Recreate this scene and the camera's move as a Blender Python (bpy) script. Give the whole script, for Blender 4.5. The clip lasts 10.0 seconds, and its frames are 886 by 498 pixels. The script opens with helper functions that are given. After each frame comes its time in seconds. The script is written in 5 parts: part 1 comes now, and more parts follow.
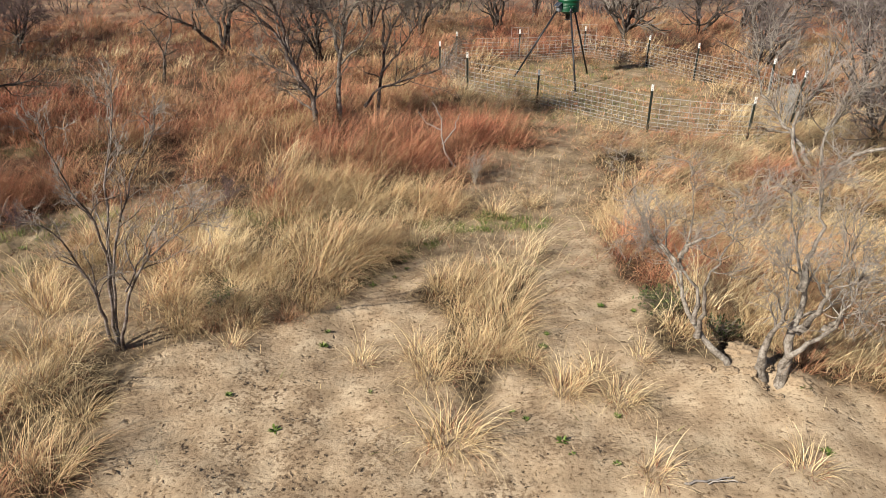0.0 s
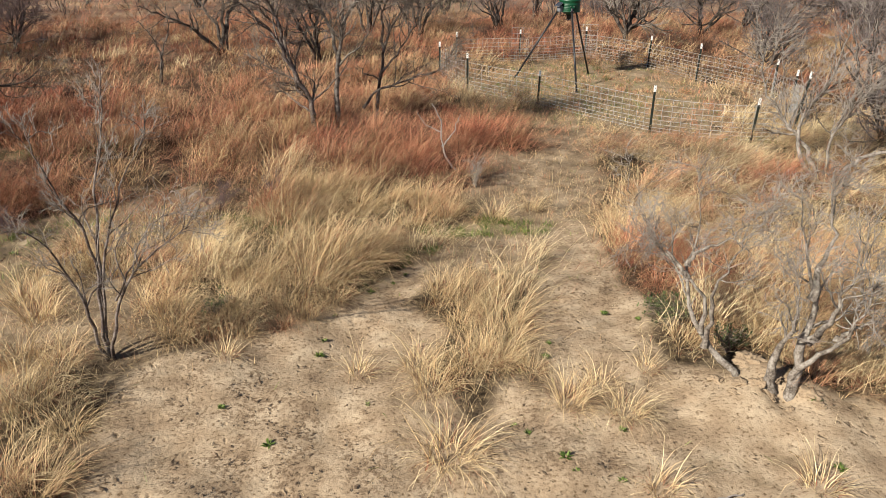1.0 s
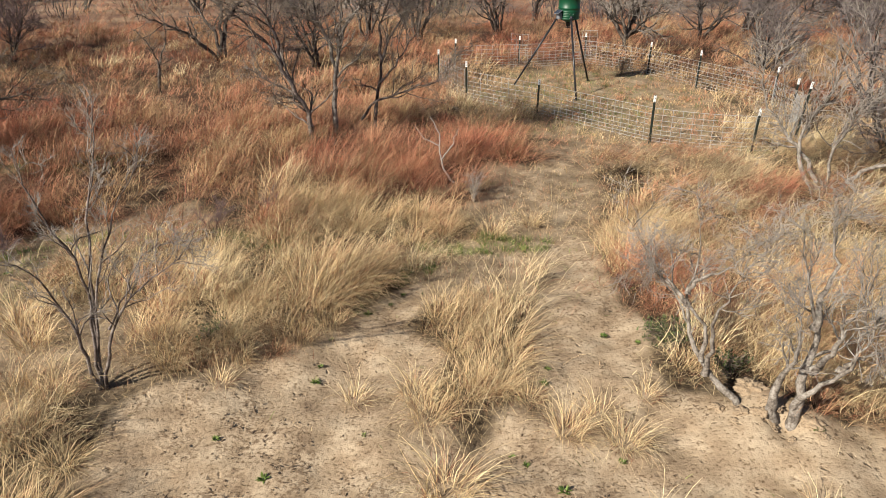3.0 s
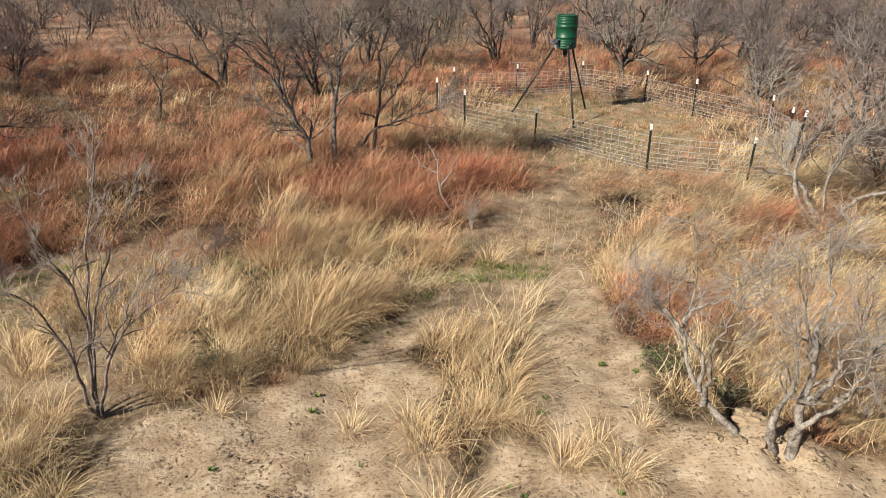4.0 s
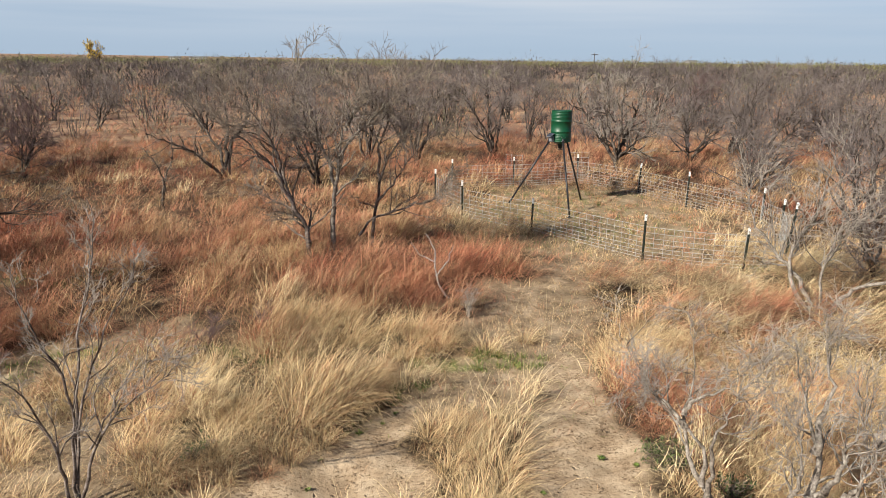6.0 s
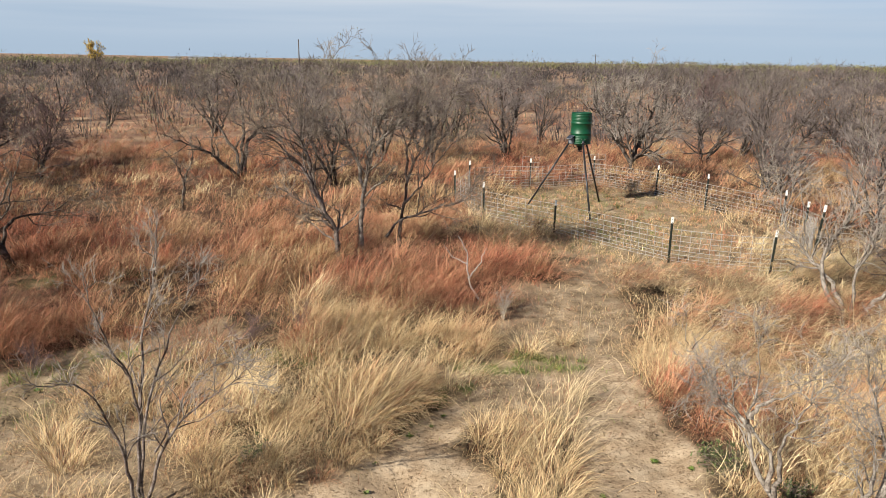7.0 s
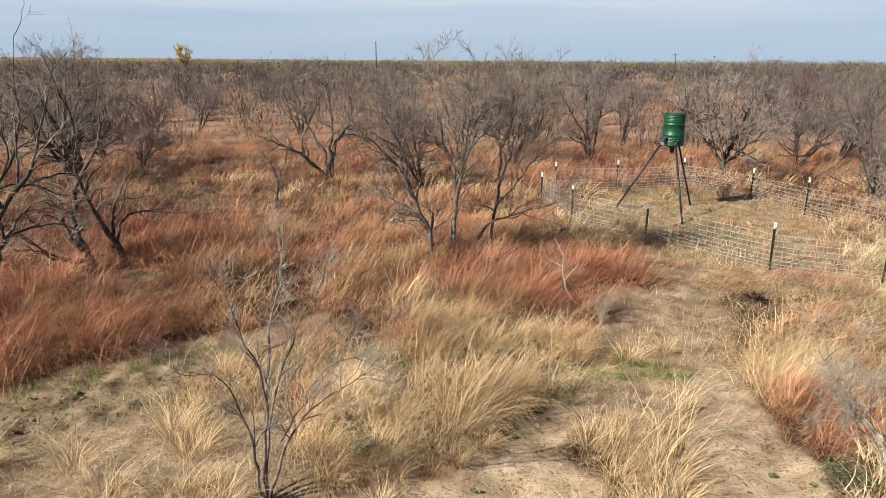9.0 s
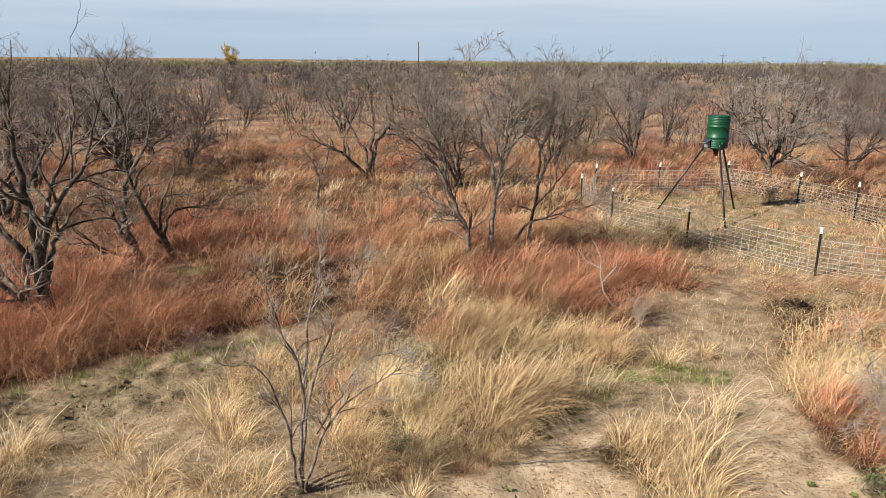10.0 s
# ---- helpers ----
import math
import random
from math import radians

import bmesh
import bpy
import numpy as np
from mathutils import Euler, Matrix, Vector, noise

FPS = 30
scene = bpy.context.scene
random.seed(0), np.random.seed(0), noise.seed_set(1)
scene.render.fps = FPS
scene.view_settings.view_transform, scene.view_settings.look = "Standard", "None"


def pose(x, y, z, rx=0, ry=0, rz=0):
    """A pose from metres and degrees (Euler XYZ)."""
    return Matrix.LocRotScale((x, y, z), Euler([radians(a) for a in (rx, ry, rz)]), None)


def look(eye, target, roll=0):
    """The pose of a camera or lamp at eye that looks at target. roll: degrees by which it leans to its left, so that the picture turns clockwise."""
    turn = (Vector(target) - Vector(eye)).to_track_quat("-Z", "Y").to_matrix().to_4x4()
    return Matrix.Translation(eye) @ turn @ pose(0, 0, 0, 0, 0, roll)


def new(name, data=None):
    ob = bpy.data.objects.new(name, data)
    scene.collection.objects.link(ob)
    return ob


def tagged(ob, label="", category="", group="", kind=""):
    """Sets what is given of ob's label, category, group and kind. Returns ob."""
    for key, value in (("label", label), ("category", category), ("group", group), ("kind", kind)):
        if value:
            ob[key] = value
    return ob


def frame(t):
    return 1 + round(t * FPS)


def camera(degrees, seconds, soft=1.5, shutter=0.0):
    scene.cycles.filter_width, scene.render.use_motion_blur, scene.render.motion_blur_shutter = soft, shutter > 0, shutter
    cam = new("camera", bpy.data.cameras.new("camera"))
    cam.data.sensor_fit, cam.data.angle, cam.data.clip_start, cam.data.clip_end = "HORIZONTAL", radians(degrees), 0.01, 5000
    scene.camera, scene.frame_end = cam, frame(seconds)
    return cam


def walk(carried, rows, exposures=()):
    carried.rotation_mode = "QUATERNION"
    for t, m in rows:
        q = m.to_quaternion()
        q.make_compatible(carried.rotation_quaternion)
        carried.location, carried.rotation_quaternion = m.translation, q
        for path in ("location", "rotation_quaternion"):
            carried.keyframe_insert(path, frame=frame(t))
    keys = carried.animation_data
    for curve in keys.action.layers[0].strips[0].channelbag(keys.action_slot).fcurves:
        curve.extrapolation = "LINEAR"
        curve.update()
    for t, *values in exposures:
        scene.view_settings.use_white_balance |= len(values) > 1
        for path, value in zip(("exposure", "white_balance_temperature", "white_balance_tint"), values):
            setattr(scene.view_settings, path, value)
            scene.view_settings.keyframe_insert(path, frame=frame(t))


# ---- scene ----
cam = camera(65.1, 10.0, soft=0.6)
PATH = [
    (0, (-0.561, -0.757, 3.88), (-0.511, 1.062, 3.05), 0.3),
    (0.5, (-0.559, -0.716, 3.88), (-0.509, 1.103, 3.049), 0.3),
    (1, (-0.551, -0.555, 3.863), (-0.501, 1.264, 3.033), 0.3),
    (1.5, (-0.54, -0.465, 3.864), (-0.489, 1.353, 3.033), 0.3),
    (2, (-0.552, -0.47, 3.837), (-0.501, 1.349, 3.007), 0.2),
    (2.5, (-0.534, -0.409, 3.885), (-0.484, 1.409, 3.054), 0.2),
    (2.7, (-0.525, -0.376, 3.996), (-0.477, 1.442, 3.164), 0.1),
    (3.8, (-0.498, -0.376, 4.104), (-0.447, 1.46, 3.312), 0.2),
    (4, (-0.5, -0.383, 4.108), (-0.448, 1.464, 3.342), 0.2),
    (4.5, (-0.491, -0.397, 4.118), (-0.438, 1.477, 3.422), 0.2),
    (5, (-0.457, -0.398, 4.124), (-0.403, 1.502, 3.499), 0.2),
    (5.5, (-0.446, -0.385, 4.124), (-0.391, 1.535, 3.569), 0.3),
    (5.7, (-0.442, -0.398, 4.109), (-0.386, 1.528, 3.574), 0.5),
    (6.8, (-0.885, -0.365, 4.102), (-0.827, 1.566, 3.584), 0.6),
    (7, (-1.064, -0.37, 4.121), (-1.004, 1.559, 3.599), 0.7),
    (7.5, (-1.423, -0.384, 4.148), (-1.367, 1.545, 3.624), 0.6),
    (8, (-1.513, -0.376, 4.143), (-1.517, 1.554, 3.619), 0.4),
    (8.5, (-1.54, -0.376, 4.134), (-1.617, 1.553, 3.611), 0.3),
    (9, (-1.516, -0.407, 4.133), (-1.657, 1.519, 3.611), 0.2),
    (9.5, (-1.481, -0.455, 4.132), (-1.679, 1.466, 3.611), 0.2),
    (10, (-1.479, -0.481, 4.136), (-1.732, 1.434, 3.615), 0.3),
]
walk(cam, [(t, look(eye, target, roll)) for t, eye, target, roll in PATH],
     exposures=[(0, 0.88), (2.5, 0.91), (4.5, 0.97), (7.5, 1.03), (10.0, 1.1)])

# ---------------------------------------------------------------- world, sun
SUN_AZ = math.atan2(-0.6, -0.8)          # direction towards the sun, in plan
SUN_EL = radians(34)
world = bpy.data.worlds.new("sky")
scene.world = world
world.use_nodes = True
wn, wl = world.node_tree.nodes, world.node_tree.links
wn.clear()
sky = wn.new("ShaderNodeTexSky")
sky.sky_type = "NISHITA"
sky.sun_disc = False
sky.sun_elevation = SUN_EL
sky.sun_rotation = math.pi / 2 - SUN_AZ
sky.air_density, sky.dust_density, sky.ozone_density = 0.55, 0.2, 2.0
coord = wn.new("ShaderNodeTexCoord")
mapping = wn.new("ShaderNodeMapping")
mapping.inputs["Scale"].default_value = (1.2, 1.2, 22.0)
clouds = wn.new("ShaderNodeTexNoise")
clouds.inputs["Scale"].default_value = 1.6
clouds.inputs["Detail"].default_value = 3
cloud_ramp = wn.new("ShaderNodeValToRGB")
cloud_ramp.color_ramp.elements[0].position, cloud_ramp.color_ramp.elements[1].position = 0.2, 0.62
cloud_mix = wn.new("ShaderNodeMix")
cloud_mix.data_type = "RGBA"
cloud_mix.inputs["B"].default_value = (6.0, 6.7, 7.6, 1)
haze_mix = wn.new("ShaderNodeMix")
haze_mix.data_type = "RGBA"
haze_mix.inputs["B"].default_value = (4.0, 5.15, 6.6, 1)
back = wn.new("ShaderNodeBackground")
back.inputs["Strength"].default_value = 0.05
wout = wn.new("ShaderNodeOutputWorld")
cloud_fac = wn.new("ShaderNodeMath")
cloud_fac.operation = "MULTIPLY"
cloud_fac.inputs[1].default_value = 0.95
height = wn.new("ShaderNodeSeparateXYZ")
wl.new(coord.outputs["Generated"], height.inputs["Vector"])
haze_ramp = wn.new("ShaderNodeValToRGB")
haze_ramp.color_ramp.elements[0].position, haze_ramp.color_ramp.elements[0].color = 0.05, (0.92, 0.92, 0.92, 1)
haze_ramp.color_ramp.elements[1].position, haze_ramp.color_ramp.elements[1].color = 0.2, (0.05, 0.05, 0.05, 1)
wl.new(height.outputs["Z"], haze_ramp.inputs["Fac"])
wl.new(haze_ramp.outputs["Color"], haze_mix.inputs["Factor"])
wl.new(coord.outputs["Generated"], mapping.inputs["Vector"])
wl.new(mapping.outputs["Vector"], clouds.inputs["Vector"])
wl.new(clouds.outputs["Fac"], cloud_ramp.inputs["Fac"])
wl.new(cloud_ramp.outputs["Color"], cloud_fac.inputs[0])
veil = wn.new("ShaderNodeValToRGB")                # thin pale cloud that begins a few degrees over the horizon
veil.color_ramp.elements[0].position, veil.color_ramp.elements[0].color = 0.018, (0.12, 0.12, 0.12, 1)
veil.color_ramp.elements[1].position, veil.color_ramp.elements[1].color = 0.075, (1, 1, 1, 1)
fade = veil.color_ramp.elements.new(0.22)
fade.color = (0.06, 0.06, 0.06, 1)
wl.new(height.outputs["Z"], veil.inputs["Fac"])
low = wn.new("ShaderNodeMath")
low.operation = "MULTIPLY"
wl.new(cloud_fac.outputs["Value"], low.inputs[0])
wl.new(veil.outputs["Color"], low.inputs[1])
wl.new(low.outputs["Value"], cloud_mix.inputs["Factor"])
wl.new(sky.outputs["Color"], haze_mix.inputs["A"])
wl.new(haze_mix.outputs["Result"], cloud_mix.inputs["A"])
wl.new(cloud_mix.outputs["Result"], back.inputs["Color"])
wl.new(back.outputs["Background"], wout.inputs["Surface"])

sun = new("sun", bpy.data.lights.new("sun", "SUN"))
sun.data.energy = 5.0
sun.data.angle = radians(0.55)
sun.data.color = (1.0, 0.935, 0.81)
sun.matrix_world = look((math.cos(SUN_AZ) * math.cos(SUN_EL) * 50, math.sin(SUN_AZ) * math.cos(SUN_EL) * 50, math.sin(SUN_EL) * 50), (0, 0, 0))


# ---------------------------------------------------------------- materials
def material(name, rough=0.7, metal=0.0, spec=0.3):
    m = bpy.data.materials.new(name)
    m.use_nodes = True
    b = m.node_tree.nodes["Principled BSDF"]
    b.inputs["Roughness"].default_value = rough
    b.inputs["Metallic"].default_value = metal
    b.inputs["Specular IOR Level"].default_value = spec
    return m, m.node_tree.nodes, m.node_tree.links, b


def ramp(nodes, stops):
    r = nodes.new("ShaderNodeValToRGB")
    e = r.color_ramp.elements
    while len(e) < len(stops):
        e.new(0.5)
    for s, (p, c) in zip(e, stops):
        s.position, s.color = p, (*c, 1)
    return r


def noise_node(nodes, links, scale, detail=4, vector=None):
    n = nodes.new("ShaderNodeTexNoise")
    n.inputs["Scale"].default_value, n.inputs["Detail"].default_value = scale, detail
    links.new(vector if vector else nodes.new("ShaderNodeTexCoord").outputs["Object"], n.inputs["Vector"])
    return n


def bump(nodes, links, b, height, strength, distance):
    k = nodes.new("ShaderNodeBump")
    k.inputs["Strength"].default_value, k.inputs["Distance"].default_value = strength, distance
    links.new(height, k.inputs["Height"])
    links.new(k.outputs["Normal"], b.inputs["Normal"])


def mixed(name, stops, scale, rough, metal=0.0, spec=0.3, bumps=0.0, fine=6.0, objects=0.0):
    """A surface whose colour runs over stops by noise at two scales, with a fine relief."""
    m, n, l, b = material(name, rough, metal, spec)
    a = noise_node(n, l, scale, 6)
    c = noise_node(n, l, scale * fine, 5)
    mix = n.new("ShaderNodeMath")
    mix.operation = "MULTIPLY_ADD"
    mix.inputs[1].default_value = 0.6
    l.new(a.outputs["Fac"], mix.inputs[0])
    half = n.new("ShaderNodeMath")
    half.operation = "MULTIPLY"
    half.inputs[1].default_value = 0.4
    l.new(c.outputs["Fac"], half.inputs[0])
    l.new(half.outputs["Value"], mix.inputs[2])
    value = mix.outputs["Value"]
    if objects:
        info = n.new("ShaderNodeObjectInfo")
        add = n.new("ShaderNodeMath")
        add.operation = "MULTIPLY_ADD"
        add.inputs[1].default_value, add.inputs[2].default_value = objects, -objects / 2
        l.new(info.outputs["Random"], add.inputs[0])
        tot = n.new("ShaderNodeMath")
        tot.operation = "ADD"
        l.new(value, tot.inputs[0])
        l.new(add.outputs["Value"], tot.inputs[1])
        value = tot.outputs["Value"]
    r = ramp(n, stops)
    l.new(value, r.inputs["Fac"])
    l.new(r.outputs["Color"], b.inputs["Base Color"])
    if bumps:
        bump(n, l, b, c.outputs["Fac"], 0.7, bumps)
    return m


def grass_material(name, stops, rough=0.6, objects=0.0):
    """Blades coloured by the tone that each one carries (0 to 1), darkened or lightened in four steps (plus 0, 2, 4 or
    6) for weathering, bleaching and painted shade between blades.
    """
    m, n, l, b = material(name, rough, 0, 0.25)
    att = n.new("ShaderNodeAttribute")
    att.attribute_name = "tone"
    half = n.new("ShaderNodeMath")
    half.operation = "MULTIPLY"
    half.inputs[1].default_value = 0.5
    whole = n.new("ShaderNodeMath")
    whole.operation = "FLOOR"
    rest = n.new("ShaderNodeMath")
    rest.operation = "MULTIPLY_ADD"
    rest.inputs[1].default_value = -2.0
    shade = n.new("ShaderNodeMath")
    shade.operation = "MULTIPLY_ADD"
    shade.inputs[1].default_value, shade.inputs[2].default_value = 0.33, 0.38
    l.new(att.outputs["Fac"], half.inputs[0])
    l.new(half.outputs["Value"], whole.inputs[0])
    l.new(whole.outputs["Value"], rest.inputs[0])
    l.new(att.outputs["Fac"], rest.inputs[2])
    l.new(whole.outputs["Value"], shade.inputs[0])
    value = rest.outputs["Value"]
    if objects:
        info = n.new("ShaderNodeObjectInfo")
        add = n.new("ShaderNodeMath")
        add.operation = "MULTIPLY_ADD"
        add.inputs[1].default_value, add.inputs[2].default_value = objects, -objects / 2
        l.new(info.outputs["Random"], add.inputs[0])
        tot = n.new("ShaderNodeMath")
        tot.operation = "ADD"
        l.new(value, tot.inputs[0])
        l.new(add.outputs["Value"], tot.inputs[1])
        value = tot.outputs["Value"]
    r = ramp(n, stops)
    l.new(value, r.inputs["Fac"])
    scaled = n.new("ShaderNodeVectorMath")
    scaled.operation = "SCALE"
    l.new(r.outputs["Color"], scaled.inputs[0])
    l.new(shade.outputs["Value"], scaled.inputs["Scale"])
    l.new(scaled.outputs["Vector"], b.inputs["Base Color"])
    thin = n.new("ShaderNodeBsdfTranslucent")
    l.new(scaled.outputs["Vector"], thin.inputs["Color"])
    both = n.new("ShaderNodeMixShader")
    both.inputs["Fac"].default_value = 0.12
    l.new(b.outputs["BSDF"], both.inputs[1])
    l.new(thin.outputs["BSDF"], both.inputs[2])
    l.new(both.outputs["Shader"], n["Material Output"].inputs["Surface"])
    return m


DRY = [(0.0, (0.072, 0.044, 0.03)), (0.2, (0.31, 0.095, 0.053)), (0.4, (0.41, 0.187, 0.109)), (0.6, (0.39, 0.242, 0.136)),
       (0.8, (0.45, 0.322, 0.167)), (1.0, (0.575, 0.46, 0.277))]
M_GRASS = grass_material("dry_grass", DRY)
M_TUSSOCK = grass_material("bunchgrass", DRY, objects=0.10)
M_GREEN = grass_material("green_blades", [(0.0, (0.0396, 0.066, 0.0132)), (0.5, (0.112, 0.158, 0.033)), (1.0, (0.224, 0.244, 0.066))])
M_FARWOOD = grass_material("far_twigs", [(0.0, (0.0495, 0.0409, 0.0409)), (0.4, (0.149, 0.122, 0.117)), (0.7, (0.185, 0.18, 0.09)), (1.0, (0.25, 0.25, 0.085))], 0.8)
M_YELLOW = grass_material("yellow_leaves", [(0.0, (0.383, 0.251, 0.0264)), (1.0, (0.594, 0.436, 0.0792))])
M_OLIVE = grass_material("olive_leaves", [(0.0, (0.0528, 0.0594, 0.0198)), (1.0, (0.172, 0.158, 0.0462))])
M_BARK_DARK = mixed("dark_bark", [(0.36, (0.0165, 0.0112, 0.00858)), (0.5, (0.0561, 0.0422, 0.033)), (0.62, (0.178, 0.145, 0.119))], 8, 0.85, bumps=0.01, objects=0.06)
M_BARK_GREY = mixed("weathered_bark", [(0.34, (0.0396, 0.0304, 0.0238)), (0.48, (0.158, 0.132, 0.109)), (0.64, (0.304, 0.274, 0.241))], 14, 0.85, bumps=0.014, fine=4.0)
M_BARK_BROWN = mixed("brown_bark", [(0.36, (0.0297, 0.0191, 0.0139)), (0.49, (0.106, 0.0792, 0.066)), (0.64, (0.264, 0.228, 0.205))], 9, 0.85, bumps=0.008)
M_RUSTLEAF = grass_material("rusty_leaves", [(0.0, (0.16, 0.075, 0.02)), (1.0, (0.34, 0.17, 0.04))])
M_SHRUB = grass_material("dark_shrub_leaves", [(0.0, (0.024, 0.036, 0.012)), (1.0, (0.10, 0.125, 0.04))])
M_TWIG = mixed("twigs", [(0.3, (0.0561, 0.0422, 0.033)), (0.5, (0.165, 0.132, 0.104)), (0.7, (0.33, 0.284, 0.231))], 2.2, 0.8, objects=0.12)
M_TWIG_FAR = mixed("brush_twigs", [(0.3, (0.0561, 0.0449, 0.0409)), (0.5, (0.152, 0.123, 0.114)), (0.7, (0.284, 0.244, 0.224))], 1.2, 0.85, objects=0.14)
M_TWIG_GREY = mixed("grey_twigs", [(0.3, (0.139, 0.115, 0.099)), (0.5, (0.251, 0.218, 0.188)), (0.7, (0.363, 0.323, 0.29))], 2.5, 0.8)
M_TWIG_MAUVE = mixed("mauve_twigs", [(0.3, (0.0594, 0.0363, 0.0363)), (0.5, (0.132, 0.0858, 0.0825)), (0.7, (0.238, 0.172, 0.165))], 1.5, 0.8)
M_DEAD = mixed("bleached_wood", [(0.3, (0.185, 0.158, 0.145)), (0.7, (0.363, 0.33, 0.304))], 5, 0.8, bumps=0.004)
M_DRUM = mixed("green_enamel", [(0.3, (0.00132, 0.0363, 0.0145)), (0.7, (0.00264, 0.0581, 0.0231))], 3, 0.45, spec=0.4)
M_LEG = mixed("dark_steel_tube", [(0.3, (0.00792, 0.00858, 0.0106)), (0.7, (0.033, 0.0343, 0.0396))], 6, 0.4, 0.3, 0.5)
M_BLACK = mixed("black_plastic", [(0.3, (0.0066, 0.0066, 0.00726)), (0.7, (0.0165, 0.0165, 0.0178))], 8, 0.5)
M_BOLT = mixed("zinc_bolt", [(0.3, (0.297, 0.297, 0.297)), (0.7, (0.462, 0.462, 0.462))], 20, 0.4, 0.8)
M_SOLAR = mixed("solar_glass", [(0.3, (0.0198, 0.0231, 0.033)), (0.7, (0.0396, 0.0462, 0.0594))], 8, 0.15, 0, 0.6)
M_ALU = mixed("grey_housing", [(0.3, (0.106, 0.112, 0.119)), (0.7, (0.185, 0.191, 0.205))], 9, 0.5)
M_POST = mixed("painted_steel_post", [(0.3, (0.00792, 0.0119, 0.00924)), (0.7, (0.0264, 0.033, 0.0264))], 9, 0.6, bumps=0.002)
M_TIP = mixed("white_post_paint", [(0.3, (0.62, 0.61, 0.58)), (0.7, (0.82, 0.81, 0.79))], 20, 0.6)
M_WIRE = mixed("galvanised_wire", [(0.3, (0.30, 0.295, 0.29)), (0.7, (0.43, 0.425, 0.41))], 5, 0.5, 0.3)
M_POLE = mixed("creosoted_pole", [(0.3, (0.0396, 0.033, 0.0297)), (0.7, (0.0792, 0.066, 0.0594))], 3, 0.9)
M_WHITE = mixed("white_cladding", [(0.3, (0.363, 0.363, 0.356)), (0.7, (0.449, 0.449, 0.442))], 0.5, 0.7)
M_CLOD = mixed("sandy_clod", [(0.3, (0.21, 0.148, 0.094)), (0.7, (0.33, 0.248, 0.165))], 9, 0.95, bumps=0.02)
M_SOIL = mixed("dark_soil", [(0.3, (0.06, 0.04, 0.025)), (0.5, (0.13, 0.088, 0.056)), (0.7, (0.26, 0.185, 0.122))], 8, 0.95, bumps=0.01)
M_LITTER = grass_material("leaf_litter", [(0.0, (0.033, 0.0231, 0.0158)), (0.5, (0.0858, 0.0594, 0.0363)), (1.0, (0.238, 0.165, 0.0924))])


# ---------------------------------------------------------------- the plan
def waves(seed, count, short, long):
    """A smooth, even random field between about -1 and 1, with wavelengths from short to long."""
    g = np.random.default_rng(seed)
    k = 2 * np.pi / np.exp(g.uniform(np.log(short), np.log(long), count))
    a, p = g.uniform(0, 2 * np.pi, count), g.uniform(0, 2 * np.pi, count)

    def field(x, y):
        x, y = np.asarray(x, float), np.asarray(y, float)
        s = np.zeros(np.broadcast(x, y).shape)
        for i in range(count):
            s = s + np.sin(k[i] * (x * math.cos(a[i]) + y * math.sin(a[i])) + p[i])
        return s / math.sqrt(count / 2) * 0.6
    return field


def patch(x, y, cx, cy, rx, ry, turn=0.0):
    """1 in the middle of an oval patch, 0 at its rim, negative outside."""
    c, s = math.cos(radians(turn)), math.sin(radians(turn))
    u, v = (x - cx) * c + (y - cy) * s, -(x - cx) * s + (y - cy) * c
    return 1 - np.sqrt((u / rx) ** 2 + (v / ry) ** 2)


def step(a, b, v):
    s = np.clip((v - a) / (b - a), 0, 1)
    return s * s * (3 - 2 * s)


W_ROLL, W_LUMP, W_FINE = waves(1, 9, 6, 25), waves(2, 14, 0.7, 2.2), waves(3, 16, 0.14, 0.45)
W_EDGE, W_TONE, W_WIDE = waves(4, 14, 0.4, 1.8), waves(5, 14, 1.2, 5), waves(6, 12, 6, 22)
W_GAP = waves(7, 16, 0.5, 1.6)
W_PITS = waves(8, 14, 0.9, 2.4)


def W_HOLLOW(x, y):
    """Negative in the hollows between the heaps of tall grass; none where the straw is beaten flat."""
    return W_PITS(x, y) + 1.2 * step(1.0, 1.8, x) * step(6.8, 7.8, y) * step(15, 13.5, y)

SAND = [(-0.95, 6.75, 0.95, 0.34, 57), (-1.5, 3.6, 1.9, 2.0, 0), (-1.5, 5.3, 1.3, 1.45, -38), (1.6, 3.6, 2.6, 1.5, 0), (1.2, 5.9, 0.72, 2.3, -8), (1.5, 7.9, 0.42, 1.3, -8),
        (-0.4, 2.0, 6.0, 1.6, 0), (-2.7, 4.6, 0.75, 0.7, 0), (-0.5, -1.6, 9.0, 4.0, 0)]
SHORT = [(4.3, 18.2, 4.9, 5.6, 0), (-5.0, 5.8, 2.3, 1.7, 0), (1.8, 10.8, 0.9, 3.2, -12), (3.2, 13.1, 2.3, 0.9, -5), (0.35, 8.3, 1.5, 0.95, 10), (0.2, 7.5, 1.1, 0.7, 0), (1.2, 9.3, 1.3, 0.9, -20), (-7.0, 6.9, 3.2, 1.2, 50), (-5.6, 8.6, 2.6, 0.9, 40), (0.0, 11.1, 0.8, 0.3, 20), (1.0, 11.3, 0.8, 1.5, -10), (3.6, 14.8, 2.4, 1.2, 0), (5.2, 13.5, 2.4, 0.9, -8), (0.6, 9.8, 0.9, 0.7, 0)]
RED = [(-1.0, 11.9, 2.1, 1.7, 0, 1.0), (2.45, 7.1, 0.85, 0.9, -20, 0.5), (3.4, 6.2, 0.8, 0.6, 0, 0.5), (-4.9, 9.4, 1.2, 0.8, 0, 0.85), (-9.0, 9.3, 3.6, 3.0, 40, 1.0), (1.9, 13.2, 1.2, 0.9, 0, 0.6)]
